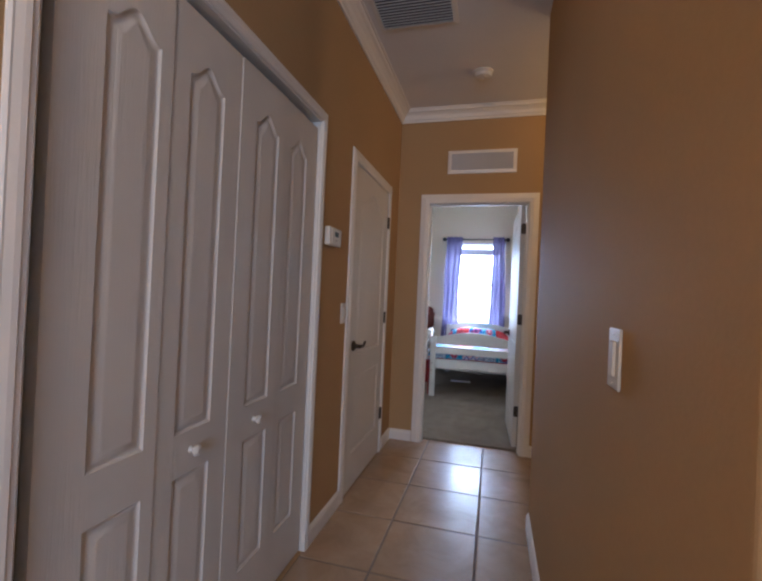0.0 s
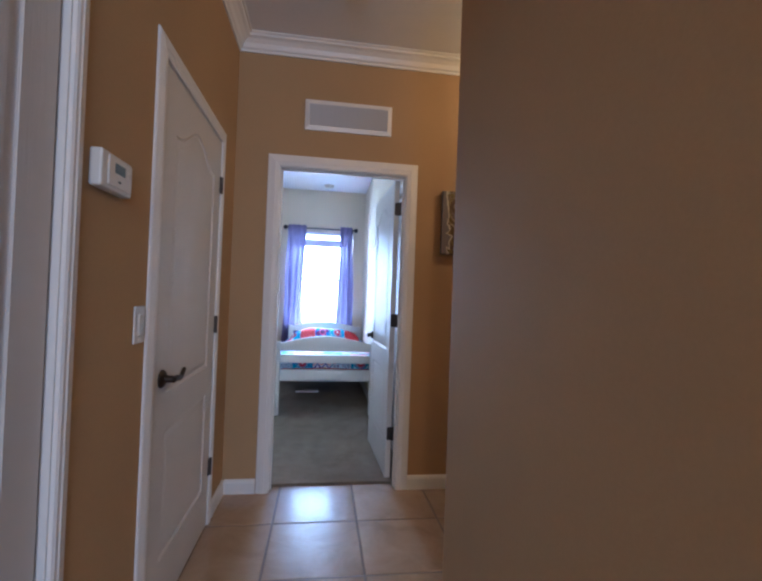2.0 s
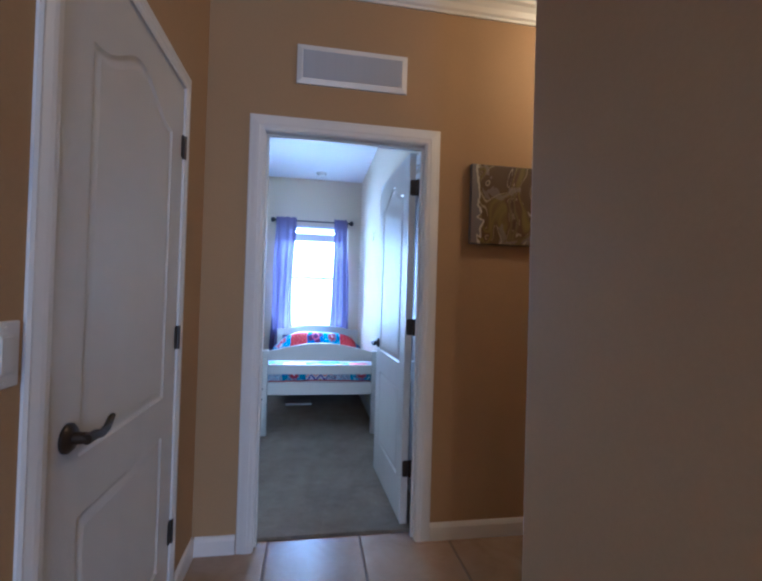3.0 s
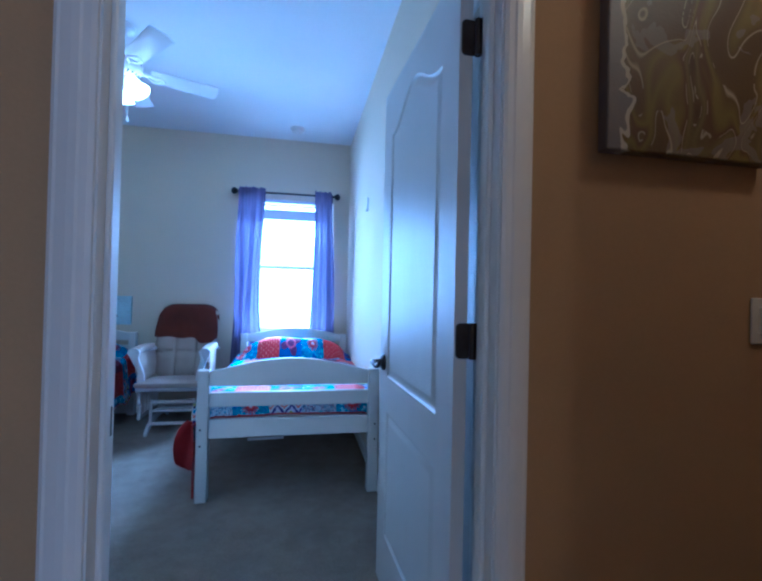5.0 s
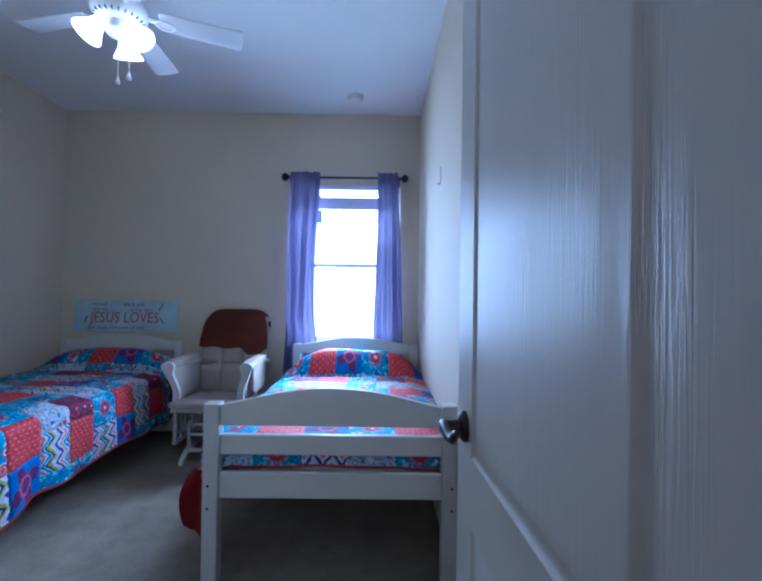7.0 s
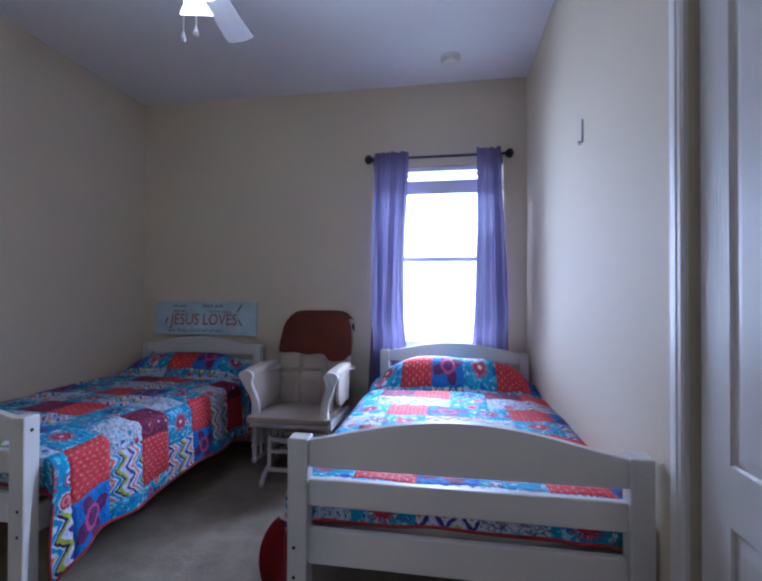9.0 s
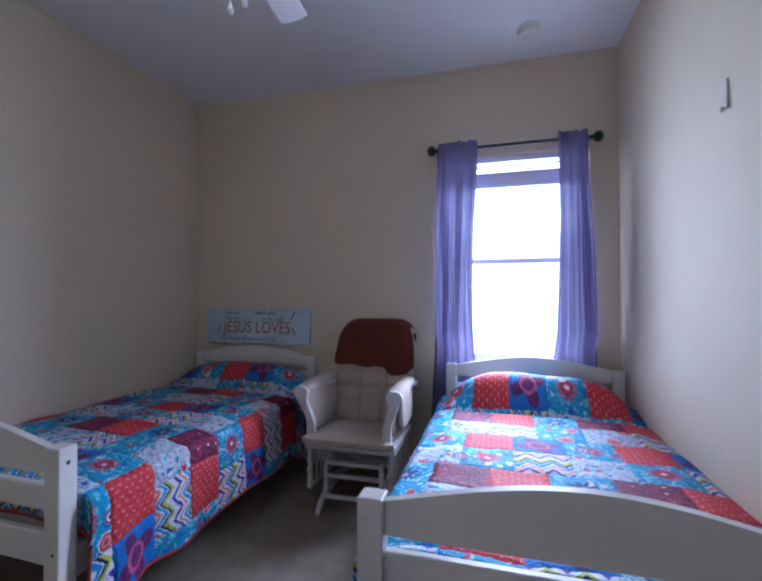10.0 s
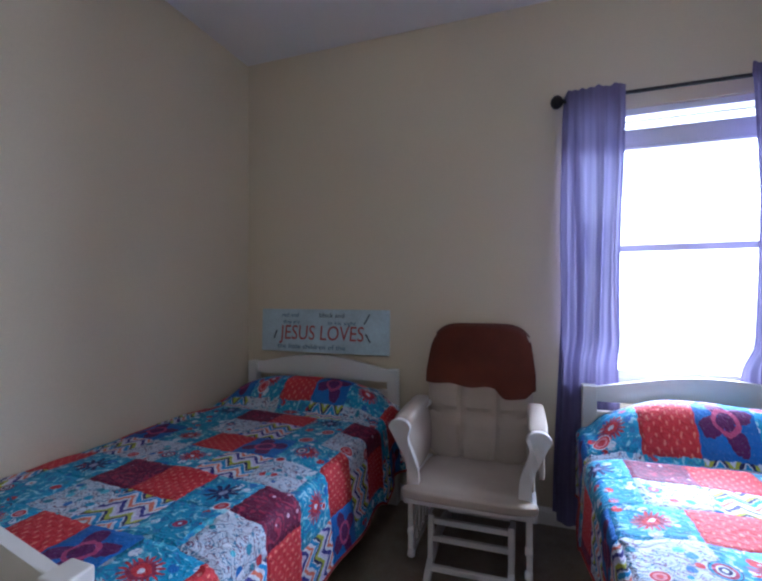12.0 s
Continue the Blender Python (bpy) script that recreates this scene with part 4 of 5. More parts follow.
def arch_board(x0, x1, z_low, z_end, z_mid, y0, y1, cut=0.0):
    n = 24
    low = [(x0 + (x1 - x0) * i / n, z_low + cut * math.sin(math.pi * i / n)) for i in range(n + 1)]
    up = [(x1 + (x0 - x1) * i / n, z_end + (z_mid - z_end) * math.sin(math.pi * (i / n)) ** 1.15) for i in range(n + 1)]
    return slab(low + up, y0, y1, lambda a, b, s: (a, s, b), 0.004)


def bed(m, label):
    ob = thing("bed_frame", m, label, "bed", "two twin beds")
    for x in (0, BED_W - 0.062):
        post = part("foot_post", boxed(x, x + 0.062, 0, 0.062, 0, 0.735, bevel=0.004, seg=2), bed_paint, ob)
        for z in (0.405, 0.315, 0.690):
            part("bolt", turned([(0, 0), (0.006, 0), (0.005, 0.002), (0, 0.0025)], 10, "y"), black_metal if z < 0.6 else bed_paint, post).location = (x + 0.040 if x else x + 0.022, 0.0002, z)
        bm = turned([(0, 0), (0.007, 0), (0.006, 0.002), (0, 0.0025)], 12, "x")
        if not x:
            bm.transform(Matrix.Scale(-1, 4, (1, 0, 0)))
        bm.transform(Matrix.Translation((x - 0.0002 if not x else x + 0.0622, 0.031, 0.685)))
        part("bolt", bm, black_metal, post)
        part("head_post", boxed(x, x + 0.062, BED_L - 0.060, BED_L, 0, 0.775, bevel=0.004, seg=2), bed_paint, ob)
    part("top_rail", arch_board(0.062, BED_W - 0.062, 0.645, 0.727, 0.800, 0.018, 0.044), bed_paint, ob)
    part("middle_rail", boxed(0.062, BED_W - 0.062, 0.018, 0.044, 0.526, 0.608, bevel=0.004), bed_paint, ob)
    part("low_rail", boxed(0.062, BED_W - 0.062, 0.018, 0.044, 0.350, 0.456, bevel=0.004), bed_paint, ob)
    part("head_top_rail", arch_board(0.062, BED_W - 0.062, 0.700, 0.770, 0.835, BED_L - 0.042, BED_L - 0.016), bed_paint, ob)
    part("head_middle_rail", boxed(0.062, BED_W - 0.062, BED_L - 0.042, BED_L - 0.016, 0.560, 0.655, bevel=0.004), bed_paint, ob)
    part("head_low_rail", boxed(0.062, BED_W - 0.062, BED_L - 0.042, BED_L - 0.016, 0.350, 0.456, bevel=0.004), bed_paint, ob)
    for x in (0.010, BED_W - 0.035):
        part("side_rail", boxed(x, x + 0.025, 0.062, BED_L - 0.060, 0.300, 0.400, bevel=0.003), bed_paint, ob)
    for i in range(12):
        y = 0.12 + i * 0.148
        part("slat", boxed(0.036, BED_W - 0.036, y, y + 0.065, 0.322, 0.340), bed_paint, ob)
    return ob


def quilt(m, drop_l, drop_r, flare, u0, v0, seed, label, puff=0.145, roll=0.31):
    """A quilt over a made bed, pillow under it, hanging down the sides and folded down at the foot."""
    rnd = random.Random(seed)
    off = Vector((rnd.uniform(0, 50), rnd.uniform(0, 50), 0))
    bm = bmesh.new()
    uvl = bm.loops.layers.uv.new("UVMap")
    half, top, foot_y, head_y, foot_drop = BED_W / 2 - 0.012, 0.585, 0.078, BED_L - 0.085, 0.125
    na, nt = 96, 120
    s0, s1 = -half - drop_l, half + drop_r
    t1 = head_y - foot_y + foot_drop
    grid = []
    for j in range(nt + 1):
        t = t1 * j / nt
        fall = max(0.0, foot_drop - t)
        y = foot_y + max(0.0, t - foot_drop)
        line = []
        for i in range(na + 1):
            s = s0 + (s1 - s0) * i / na
            side = 1 if s > 0 else -1
            over = max(0.0, abs(s) - half)
            p = Vector((s * 3, t * 3, 0)) + off
            wob = noise.noise(p) * 0.010 + noise.noise(p * 3.1) * 0.005
            x = BED_W / 2 + side * min(abs(s), half)
            q = min(1.0, max(0.0, (y - (head_y - roll)) / roll))
            lift = soft(q / 0.55) ** 0.7 * (1 - 0.22 * soft((q - 0.72) / 0.28))
            across = max(0.0, 1 - (abs(s) / (half * 0.98)) ** 3.2) ** 0.8
            z = top + wob + lift * (0.025 + puff * across) - 0.018 * soft((abs(s) - half * 0.80) / (half * 0.2))
            crease = math.exp(-((y - (head_y - roll - 0.02)) / 0.03) ** 2) * 0.030
            z -= crease
            if over:
                r = 0.045
                if over < r * 1.57:
                    a = over / r
                    x += side * r * math.sin(a)
                    z -= r * (1 - math.cos(a))
                else:
                    d = over - r * 1.57
                    x += side * (r + flare * d + 0.020 * d / 0.4 * math.sin(15 * y + 2.5 * math.sin(4 * y + off.x) + off.y))
                    z -= r + d * (1 - 0.05 * math.sin(9 * y + off.x) + 0.34 * math.exp(-(y - foot_y) / 0.16))
            if fall:
                z -= fall
                y2 = y - 0.006 * math.sin(20 * s)
            else:
                y2 = y
            line.append(bm.verts.new((x, y2, z)))
        grid.append(line)
    for j in range(nt):
        for i in range(na):
            f = bm.faces.new((grid[j][i], grid[j][i + 1], grid[j + 1][i + 1], grid[j + 1][i]))
            f.smooth = True
            for l, (p, q) in zip(f.loops, ((i, j), (i + 1, j), (i + 1, j + 1), (i, j + 1))):
                tucked = 0.11 if t1 * q / nt > head_y - foot_y + foot_drop - roll else 0.0
                l[uvl].uv = (s0 + (s1 - s0) * p / na + half - u0, v0 - (t1 * q / nt) - tucked)
    bmesh.ops.recalc_face_normals(bm, faces=bm.faces)
    me = bpy.data.meshes.new("quilt")
    bm.to_mesh(me)
    edge = [[grid[0][i].co.copy() for i in range(na + 1)], [grid[j][0].co.copy() for j in range(nt + 1)], [grid[j][na].co.copy() for j in range(nt + 1)]]
    bm.free()
    me.materials.append(quilt_print)
    ob = new("quilt", me)
    ob.matrix_world = m
    tagged(ob, label, "quilt", "patchwork quilts on the beds")
    for k, line in enumerate(edge):
        part("binding", tube(bmesh.new(), line[::2], 0.006, 6), red_cloth, ob, "dark red binding along the hem", True)
    return ob


def bedding(m):
    ob = new("mattress", finish("mattress", cushion(bmesh.new(), 0.040, BED_W - 0.040, 0.085, BED_L - 0.075, 0.341, 0.560, 0.004, 10), mattress_cloth, True))
    ob.matrix_world = m
    tagged(ob, "white twin mattress under a patchwork quilt", "mattress", "twin mattresses")
    ob = new("pillow", finish("pillow", cushion(bmesh.new(), 0.22, BED_W - 0.22, BED_L - 0.285, BED_L - 0.12, 0.562, 0.635, 0.006, 10), mattress_cloth, True))
    ob.matrix_world = m
    tagged(ob, "plump pillow hidden under the quilt", "pillow", "pillows")


BED_A = pose(-1.872, 4.908, CARPET, 0, 0, -1.0) @ Matrix.Diagonal((1, 0.985, 1, 1))
BED_B = pose(0.146, 4.852, CARPET) @ Matrix.Diagonal((1, 0.962, 1, 1))
bed(BED_A, "white painted wooden twin bed beside the cream wall")
bed(BED_B, "white painted wooden twin bed under the window")
bedding(BED_A), bedding(BED_B)
quilt(BED_A, 0.10, 0.385, 0.05, 0.32, 1.53, 4, "multicoloured patchwork quilt spread over a made bed", 0.115, 0.29)
quilt_b = quilt(BED_B, 0.37, 0.06, 0.02, 0.080, 1.480, 9, "multicoloured patchwork quilt spread over the window bed")
flap = bmesh.new()
rows = []
for j in range(15):
    t = j / 14
    w = 0.080 * math.sin(math.pi * min(1, 0.16 + 0.62 * t ** 0.8)) ** 0.8 * (1 if t < 0.9 else 1 - 0.35 * ((t - 0.9) / 0.1) ** 2)
    rows.append([flap.verts.new((-0.060 - w * 0.35 + w * s + 0.05 * (1 - t), 0.125 + 0.022 * math.sin(2.4 * s + 3 * t) + 0.02 * t, 0.425 - 0.290 * t + 0.012 * s * s)) for s in (-1, -0.75, -0.5, -0.25, 0, 0.25, 0.5, 0.75, 1)])
for a, b in zip(rows, rows[1:]):
    for i in range(8):
        flap.faces.new((a[i], a[i + 1], b[i + 1], b[i]))
bmesh.ops.solidify(flap, geom=flap.faces[:], thickness=0.012)
part("hanging_corner", flap, red_cloth, quilt_b, "turned-back dark red corner of the quilt", True)

under = thing("flat_board", pose(0.316, 5.841, CARPET, 0, 0, 3), "flat pale board lying on the carpet under the bed", "board")
part("panel", boxed(0, 0.283, 0, 0.16, 0, 0.026, bevel=0.004, seg=2), cushion_cloth, under)
part("edge_strip", boxed(0.004, 0.279, -0.004, 0.0, 0.004, 0.022, bevel=0.001), grey_slat, under)

crate = thing("black_box", pose(-0.285, 4.11, CARPET), "plain black box on the carpet near the doorway", "box")
part("body", boxed(-0.19, 0.19, -0.09, 0.09, 0, 0.305, bevel=0.004), black_box, crate)
part("lid", boxed(-0.195, 0.195, -0.095, 0.095, 0.305, 0.325, bevel=0.004), black_box, crate)

# ---------------------------------------------------------------- glider chair
CHAIR = pose(-0.335, 6.36, CARPET, 0, 0, 1) @ Matrix.Diagonal((1, 1, 0.928, 1))
chair = thing("glider_chair", CHAIR, "white wooden glider rocking chair with beige cushions", "chair")


def side_x(x):
    return (lambda a, b, s: (x + s, a, b))


seat = cushion(bmesh.new(), -0.262, 0.262, -0.335, 0.20, 0.424, 0.478, 0.008, 22)
for v in seat.verts:
    v.co.z -= 0.05 * (v.co.y + 0.30) / 0.50
    k = soft((-0.262 - v.co.y) / 0.035)
    v.co.z -= 0.012 * k
    v.co.x *= 0.90 + 0.20 * k
part("seat_cushion", seat, cushion_cloth, chair, smooth=True)
back = cushion(bmesh.new(), -0.262, 0.262, -0.060, 0.060, -0.02, 0.645, 0.0, 26)
for v in back.verts:
    x, y, z = v.co
    k = max(0.0, (z - 0.50) / 0.145)
    x *= 1 - 0.10 * k * k
    if y < 0:
        groove = 1.2 * math.exp(-((z - 0.215) / 0.016) ** 2) + 0.9 * sum(math.exp(-((x - g) / 0.013) ** 2) for g in (-0.085, 0.085))
        y -= 0.012 * (1 - (x / 0.27) ** 2)
        y += 0.026 * min(1.3, groove)
    v.co = (x, y + 0.165 + 0.30 * z + 0.02, z + 0.44)
part("back_cushion", back, cushion_cloth, chair, "tufted beige back cushion", True)
part("back_frame", slab([(-0.25, 0), (0.25, 0), (0.235, 0.58), (0.18, 0.645), (-0.18, 0.645), (-0.235, 0.58)], 0.0, 0.022, lambda a, b, s: (a, 0.255 + 0.30 * b + s, 0.44 + b), 0.004), chair_paint, chair)
for sx in (-1, 1):
    # curved front board that sweeps up and outwards into the arm's scroll
    n = 16
    face = []
    for i in range(n + 1):
        k = i / n
        face.append((0.220 + 0.046 * soft((k - 0.35) / 0.65), 0.405 + 0.300 * k, 0.030 - 0.008 * math.sin(math.pi * k)))
    left = [(x - w, z) for x, z, w in face]
    right = [(x + w, z) for x, z, w in reversed(face)]
    scroll = [(0.268 + 0.046 * math.cos(a), 0.722 + 0.040 * math.sin(a)) for a in [math.pi * q / 10 for q in range(11)]]
    shape = left[:-1] + list(reversed(scroll)) + right[1:]
    part("arm_front", slab([(sx * x, z) for x, z in shape], -0.014, 0.014, lambda a, b, s: (a, -0.265 + s - 0.035 * soft((b - 0.56) / 0.17), b), 0.003), chair_paint, chair)
    part("arm_rail", tube(bmesh.new(), [(sx * 0.268, -0.29, 0.722), (sx * 0.268, -0.10, 0.725), (sx * 0.268, 0.10, 0.71), (sx * 0.268, 0.28, 0.685)], 0.020, 10, 1.5), chair_paint, chair, smooth=True)
    pad = cushion(bmesh.new(), -0.038, 0.038, -0.283, 0.14, 0.712, 0.760, 0.010, 12)
    for v in pad.verts:
        v.co.x += sx * 0.267
    part("arm_pad", pad, cushion_cloth, chair, smooth=True)
    inside = cushion(bmesh.new(), -0.013, 0.013, -0.245, 0.20, 0.46, 0.735, 0.003, 10)
    for v in inside.verts:
        v.co.x += sx * (0.242 + 0.028 * soft((v.co.z - 0.56) / 0.17))
    part("arm_cushion", inside, cushion_cloth, chair, "beige padded inside of the arm", True)
    pocket = cushion(bmesh.new(), -0.016, 0.016, -0.19, 0.10, 0.50, 0.72, 0.0, 10)
    for v in pocket.verts:
        v.co.x += sx * (0.276 + 0.02 * (0.73 - v.co.z))
    part("side_pocket", pocket, cushion_cloth, chair, smooth=True)
    part("seat_rail", slab([(-0.27, 0.372), (0.24, 0.350), (0.24, 0.395), (-0.27, 0.418)], -0.013, 0.013, side_x(sx * 0.250), 0.003), chair_paint, chair)
    # the hanging side frame with its spindles
    for y in (-0.250, 0.20):
        part("side_post", slab([(y - 0.014, 0.135), (y + 0.014, 0.135), (y + 0.014, 0.372), (y - 0.014, 0.372)], -0.011, 0.011, side_x(sx * 0.234), 0.003), chair_paint, chair)
        for z in (0.150, 0.250):
            bm = turned([(0, -0.014), (0.014, -0.014), (0.020, -0.006), (0.020, 0.006), (0.014, 0.014), (0, 0.014)], 16, "x")
            bm.transform(Matrix.Translation((sx * 0.231, y - 0.010, z)))
            part("bearing", bm, chair_paint, chair, smooth=True)
    part("side_foot_rail", slab([(-0.255, 0.130), (0.215, 0.110), (0.215, 0.145), (-0.255, 0.160)], -0.010, 0.010, side_x(sx * 0.234), 0.004), chair_paint, chair)
    for y in (-0.16, -0.09, -0.02, 0.05, 0.12):
        part("spindle", tube(bmesh.new(), [(sx * 0.234, y, 0.135), (sx * 0.234, y, 0.372)], 0.008, 8), chair_paint, chair, smooth=True)
    # the standing base: a post and a runner that curves down to the floor in front and behind
    part("base_post", slab([(-0.195, 0.07), (-0.150, 0.07), (-0.155, 0.24), (-0.165, 0.285), (-0.180, 0.285), (-0.192, 0.24)], -0.012, 0.012, side_x(sx * 0.165), 0.004), chair_paint, chair)
    n = 16
    up = [(-0.315 + 0.63 * i / n, 0.024 + 0.100 * math.sin(math.pi * i / n) ** 0.6) for i in range(n + 1)]
    dn = [(-0.315 + 0.63 * (n - i) / n, 0.080 * math.sin(math.pi * (n - i) / n) ** 0.6) for i in range(n + 1)]
    part("runner", slab(up + dn, -0.013, 0.013, side_x(sx * 0.165), 0.003), chair_paint, chair)
for y, z, w in ((-0.175, 0.262, 0.153), (-0.180, 0.185, 0.170), (-0.235, 0.085, 0.153), (0.20, 0.115, 0.153)):
    part("stretcher", slab([(y - 0.010, z - 0.013), (y + 0.010, z - 0.013), (y + 0.010, z + 0.013), (y - 0.010, z + 0.013)], -w, w, lambda a, b, s: (s, a, b), 0.004), chair_paint, chair)
part("front_rail", boxed(-0.250, 0.250, -0.285, -0.266, 0.380, 0.418, bevel=0.006, seg=2), chair_paint, chair)
part("seat_board", boxed(-0.236, 0.236, -0.268, 0.20, 0.372, 0.392, bevel=0.003), chair_paint, chair)

# the throw over the chair's back
throw = bmesh.new()
NU, NV = 34, 40
cells = []
for j in range(NV + 1):
    row = []
    for i in range(NU + 1):
        s = -1 + 2 * i / NU
        crown = 0.660 - 0.060 * abs(s) ** 6
        low = 0.358 - 0.012 * s + 0.006 * math.sin(9 * s) - 0.042 * soft((s - 0.25) / 0.22) + 0.045 * soft((s - 0.80) / 0.20)
        hem = crown - low + 0.03
        q = j / NV
        d = q * (hem + 0.16)
        half_w = 0.276 - 0.020 * max(0.0, 1 - abs(d - hem) / 0.10) ** 2
        p = d - hem
        if p < -0.03:
            z, y = crown + p + 0.03, -0.083
        elif p < 0.08:
            a = (p + 0.03) / 0.11 * math.pi
            z, y = crown + 0.034 * math.sin(a), -0.083 * math.cos(a)
        else:
            z, y = crown - (p - 0.08), 0.083
        y -= 0.006 * noise.noise(Vector((s * 4, d * 9, 2))) - 0.025 * abs(s) ** 3 * (1 if y < 0 else -1)
        row.append(throw.verts.new((s * half_w * (0.93 + 0.07 * min(1, (crown - z) * 6)), y + 0.185 + 0.30 * z, z + 0.44)))
    cells.append(row)
for a, b in zip(cells, cells[1:]):
    for i in range(NU):
        throw.faces.new((a[i], a[i + 1], b[i + 1], b[i]))
bmesh.ops.recalc_face_normals(throw, faces=throw.faces)
bmesh.ops.solidify(throw, geom=throw.faces[:], thickness=0.006)
solo("throw_blanket", throw, rust_cloth, "rust red knitted throw draped over the chair back", "blanket", m=CHAIR, smooth=True)

# ---------------------------------------------------------------- sign over the bed
sign_face = surface("sign_face", (0.46, 0.59, 0.64), 0.5, vary=0.22, big=4, fine=60, grain=0.1, depth=0.0004)
sign_red, sign_blue, sign_dark = surface("sign_red", (0.38, 0.05, 0.05), 0.6), surface("sign_blue", (0.06, 0.14, 0.26), 0.6), surface("sign_dark", (0.03, 0.04, 0.08), 0.6)
sign = thing("sign_board", pose(-1.758, 6.772, 0.856, -2.0, 0, 0), "pale blue lettered board leaning behind the headboard", "sign")
SIGN_W, SIGN_H = 0.882, 0.272
part("board", boxed(0, SIGN_W, -0.022, 0, 0, SIGN_H, bevel=0.002), sign_face, sign)


def lettering(text, x, z, size, material, width=0.0, slant=0.0):
    curve = bpy.data.curves.new("lettering", "FONT")
    curve.body, curve.size, curve.extrude, curve.shear, curve.resolution_u = text, size, 0.0006, slant, 3
    tmp = new("lettering", curve)
    bpy.context.view_layer.update()
    me = bpy.data.meshes.new_from_object(tmp.evaluated_get(bpy.context.evaluated_depsgraph_get()))
    bpy.data.objects.remove(tmp)
    xs = [v.co.x for v in me.vertices]
    k = width / (max(xs) - min(xs)) if width else 1.0
    me.transform(Matrix.Translation((x, -0.0228, z)) @ Matrix.Rotation(radians(90), 4, "X") @ Matrix.Diagonal((k, 1, 1, 1)))
    me.materials.clear()
    me.materials.append(material)
    ob = new("lettering", me)
    ob.parent = sign


lettering("JESUS LOVES", 0.140, 0.080, 0.130, sign_red, 0.59, 0.08)
lettering("black and", 0.42, 0.222, 0.042, sign_dark, 0.17)
lettering("red and", 0.15, 0.222, 0.040, sign_blue, 0.12)
lettering("they are", 0.16, 0.180, 0.036, sign_blue, 0.12)
lettering("in his sight", 0.48, 0.176, 0.036, sign_blue, 0.19)
lettering("the little children of the", 0.12, 0.022, 0.042, sign_blue, 0.48)
for x0, z0, x1, z1 in ((0.095, 0.085, 0.115, 0.135), (0.725, 0.185, 0.760, 0.245), (0.735, 0.125, 0.765, 0.075)):
    part("stroke", tube(bmesh.new(), [(x0, -0.023, z0), (x1, -0.023, z1)], 0.0045, 6), sign_dark, sign)

# ---------------------------------------------------------------- ceiling fan
fan = thing("ceiling_fan", pose(-0.395, 5.12, ROOM_TOP), "white five-blade ceiling fan with lit glass shades", "ceiling fan")
part("canopy", turned([(0, 0), (0.075, 0), (0.072, -0.030), (0.050, -0.050), (0.020, -0.055), (0, -0.055)], 28), fan_white, fan, smooth=True)
part("downrod", tube(bmesh.new(), [(0, 0, -0.05), (0, 0, -0.17)], 0.013), fan_white, fan, smooth=True)
part("motor_housing", turned([(0, -0.165), (0.060, -0.168), (0.105, -0.185), (0.122, -0.220), (0.122, -0.260), (0.105, -0.292), (0.070, -0.310), (0.0, -0.310)], 36), fan_white, fan, smooth=True)
for i in range(24):
    bm = boxed(0.090, 0.108, -0.002, 0.002, -0.300, -0.288)
    bm.transform(Matrix.Rotation(2 * math.pi * i / 24, 4, "Z"))
    part("vent_slot", bm, dark_gap, fan)
part("switch_housing", turned([(0, -0.310), (0.052, -0.310), (0.058, -0.328), (0.058, -0.350), (0.045, -0.365), (0.0, -0.370)], 28), fan_white, fan, smooth=True)
blade_mesh = iron_mesh = None
for i in range(5):
    ang = radians(23 + 72 * i)
    if blade_mesh is None:
        n = 10
        tip = [(0.545 + 0.012 * math.sin(math.pi * k / n), 0.068 - 0.136 * k / n) for k in range(n + 1)]
        out = [(0.165, -0.050), (0.18, -0.054)] + [(x, y) for x, y in reversed(tip)] + [(0.18, 0.054), (0.165, 0.050)]
        bm = slab(out, -0.003, 0.003, lambda a, b, s: (a, b, s), 0.0015)
        bm.transform(Matrix.Translation((0, 0, -0.253)) @ Matrix.Rotation(radians(-11), 4, "X"))
        blade_mesh = finish("blade", bm, fan_white, True)
        bm = tube(bmesh.new(), [(0.075, 0, -0.246), (0.115, 0, -0.254), (0.150, 0, -0.259)], [0.014, 0.011, 0.013], 10)
        for sy in (-1, 1):
            tube(bm, [(0.140, 0, -0.261), (0.170, sy * 0.030, -0.269), (0.215, sy * 0.034, -0.271), (0.245, 0, -0.271)], 0.006, 8)
        iron_mesh = finish("blade_iron", bm, fan_white, True)
    b = part("blade", blade_mesh, None, fan)
    b.rotation_euler = (0, 0, ang)
    k = part("blade_iron", iron_mesh, None, fan)
    k.rotation_euler = (0, 0, ang)
shade_mesh = None
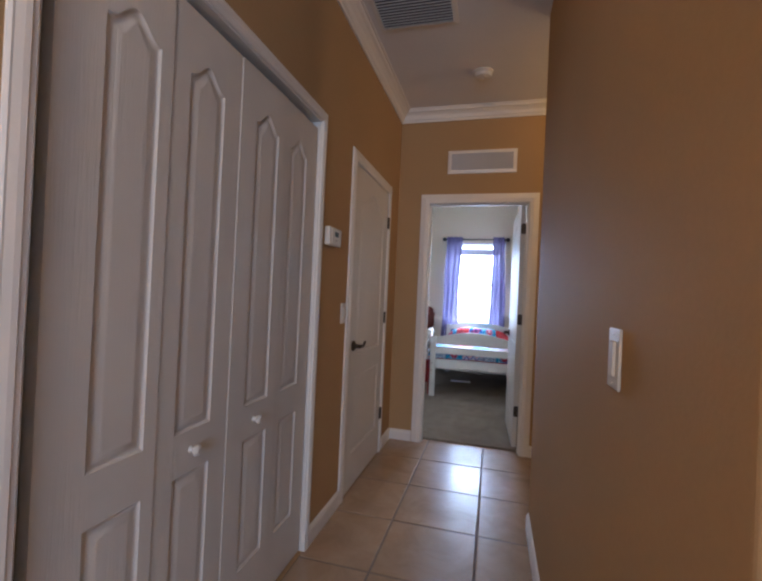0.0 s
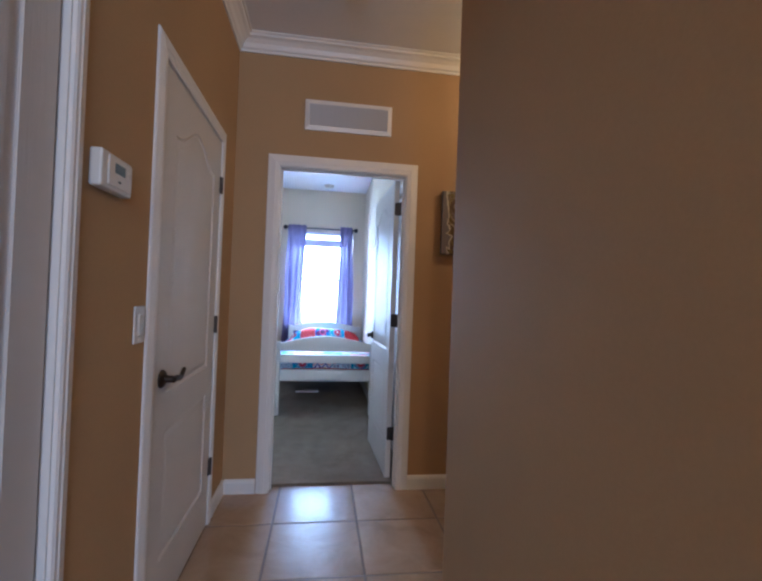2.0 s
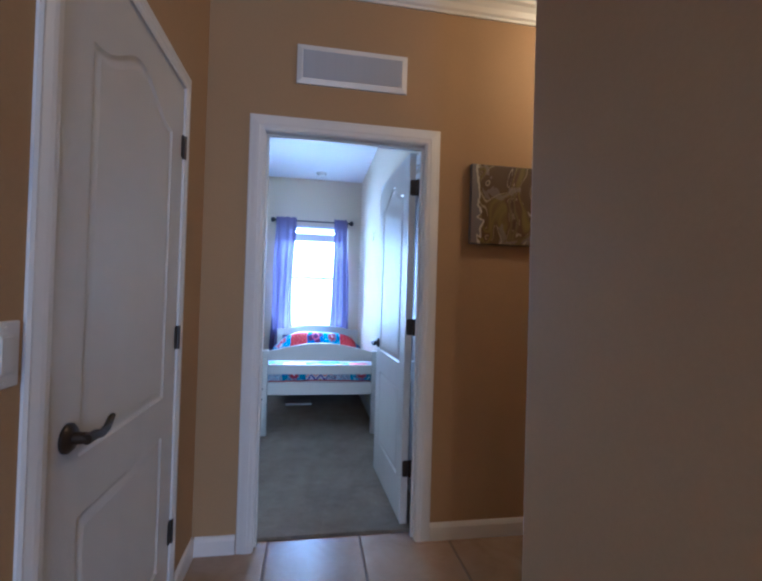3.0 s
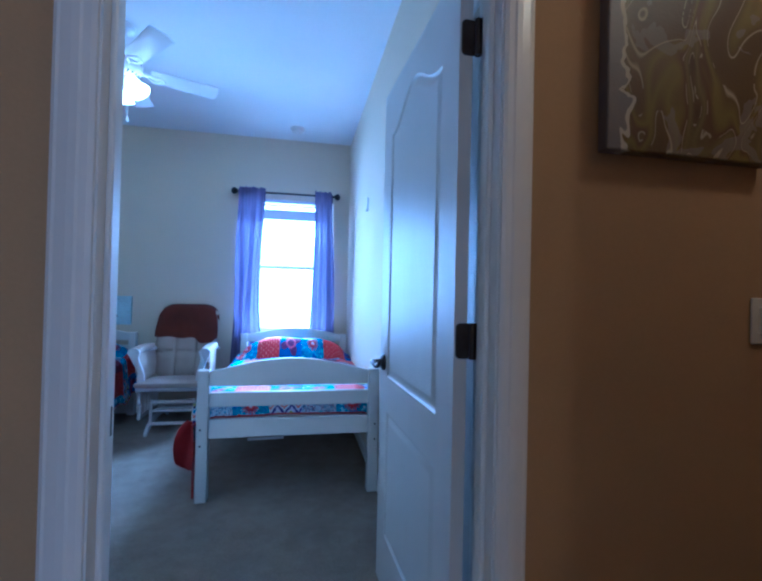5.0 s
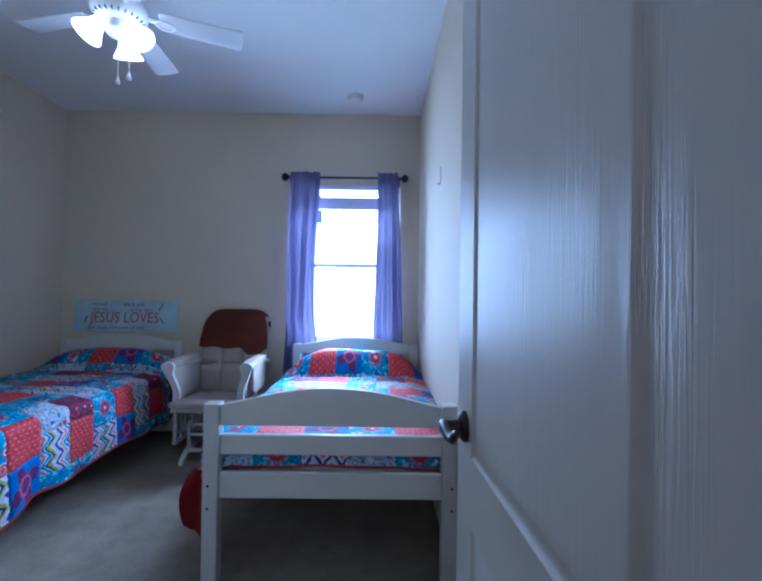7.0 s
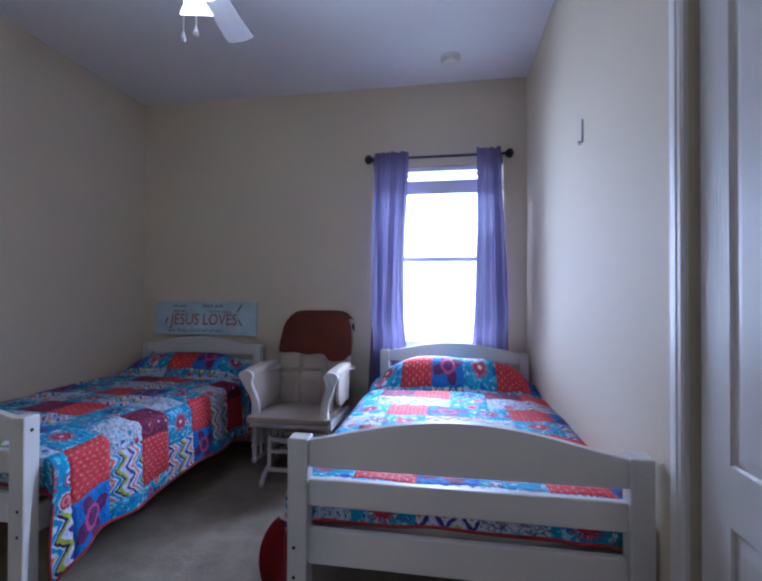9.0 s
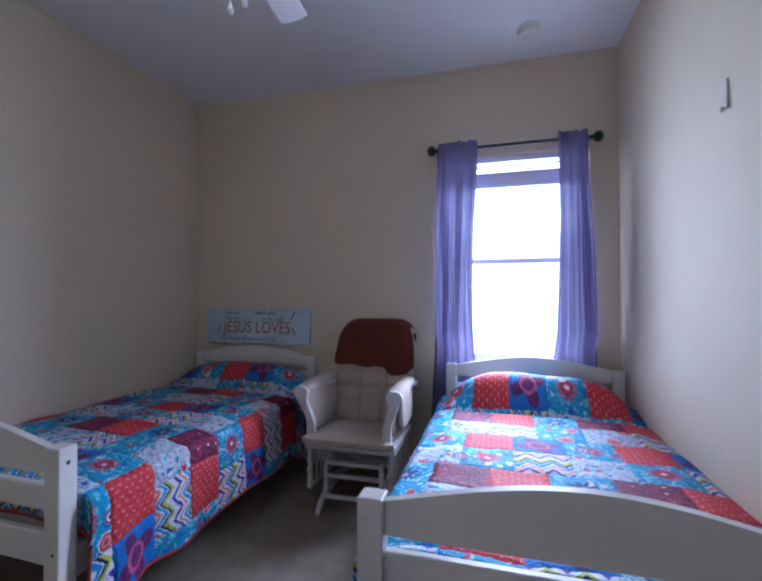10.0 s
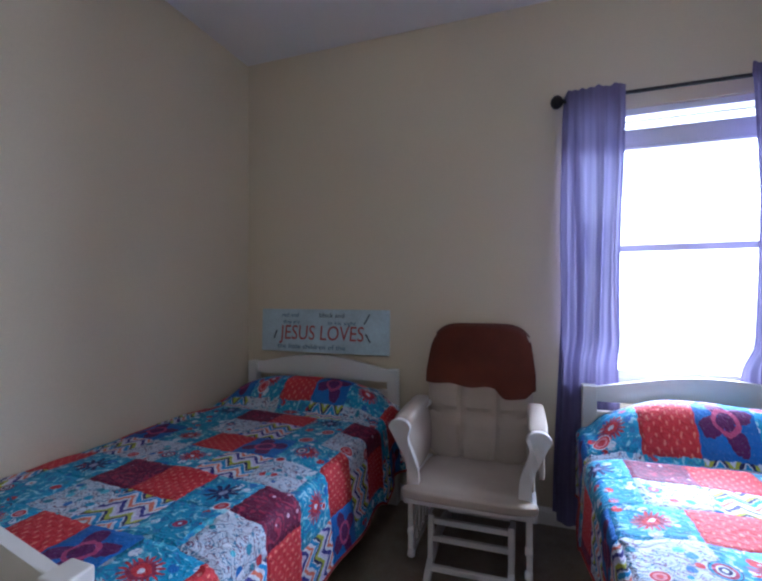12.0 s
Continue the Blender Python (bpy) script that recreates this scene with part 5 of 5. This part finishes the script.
for i in range(3):
    ang = radians(102 + 120 * i)
    if shade_mesh is None:
        bm = turned([(0.020, 0.0), (0.026, -0.012), (0.032, -0.035), (0.044, -0.065), (0.060, -0.092), (0.066, -0.104), (0.063, -0.104), (0.041, -0.064), (0.028, -0.030), (0.0, -0.010)], 24)
        bm.transform(Matrix.Translation((0.070, 0, -0.318)) @ Matrix.Rotation(radians(-33), 4, "Y") @ Matrix.Scale(1.0, 4))
        shade_mesh = finish("shade", bm, lit_glass, True)
        bm = tube(bmesh.new(), [(0.03, 0, -0.318), (0.052, 0, -0.322), (0.066, 0, -0.328)], 0.015, 12)
        socket_mesh = finish("socket", bm, fan_white, True)
    for name, me, lab in (("shade", shade_mesh, "lit bell-shaped frosted glass shade"), ("socket", socket_mesh, "")):
        s = part(name, me, None, fan, lab)
        s.rotation_euler = (0, 0, ang)
for x, y, low in ((0.010, -0.018, -0.600), (0.045, 0.010, -0.565)):
    ch = part("pull_chain", tube(bmesh.new(), [(x, y, -0.36), (x, y, low + 0.03)], 0.0022, 6), fan_white, fan)
    bm = turned([(0, 0.034), (0.004, 0.032), (0.006, 0.018), (0.011, 0.006), (0.008, -0.006), (0, -0.010)], 12)
    bm.transform(Matrix.Translation((x, y, low)))
    part("pull", bm, fan_white, ch, "small white pull", True)

# ---------------------------------------------------------------- hall floor tiles
GAP = 0.0045
XS = [HALL_L - 0.002, 0.384] + [0.384 + 0.455 * i for i in range(1, 7)]
YS = [3.320 - 0.4535 * i for i in range(15)]
tile_meshes = {}
for i, (x0, x1) in enumerate(zip(XS, XS[1:])):
    for y1, y0 in zip(YS, YS[1:]):
        if x0 > HALL_R and 0.33 < y0 and y1 < 2.03:
            continue
        w, d = x1 - x0 - 2 * GAP, y1 - y0 - 2 * GAP
        key = round(w, 4)
        if key not in tile_meshes:
            bm = boxed(0, w, 0, d, -0.012, 0.0)
            rim = [e for e in bm.edges if all(v.co.z > -0.001 for v in e.verts)]
            bmesh.ops.bevel(bm, geom=rim, offset=0.0035, segments=2, affect="EDGES", profile=0.5)
            tile_meshes[key] = finish("tile", bm, tile_paint)
        ob = part("tile", tile_meshes[key], None, floor_hall)
        ob.location = (x0 + GAP, y0 + GAP, 0.0)
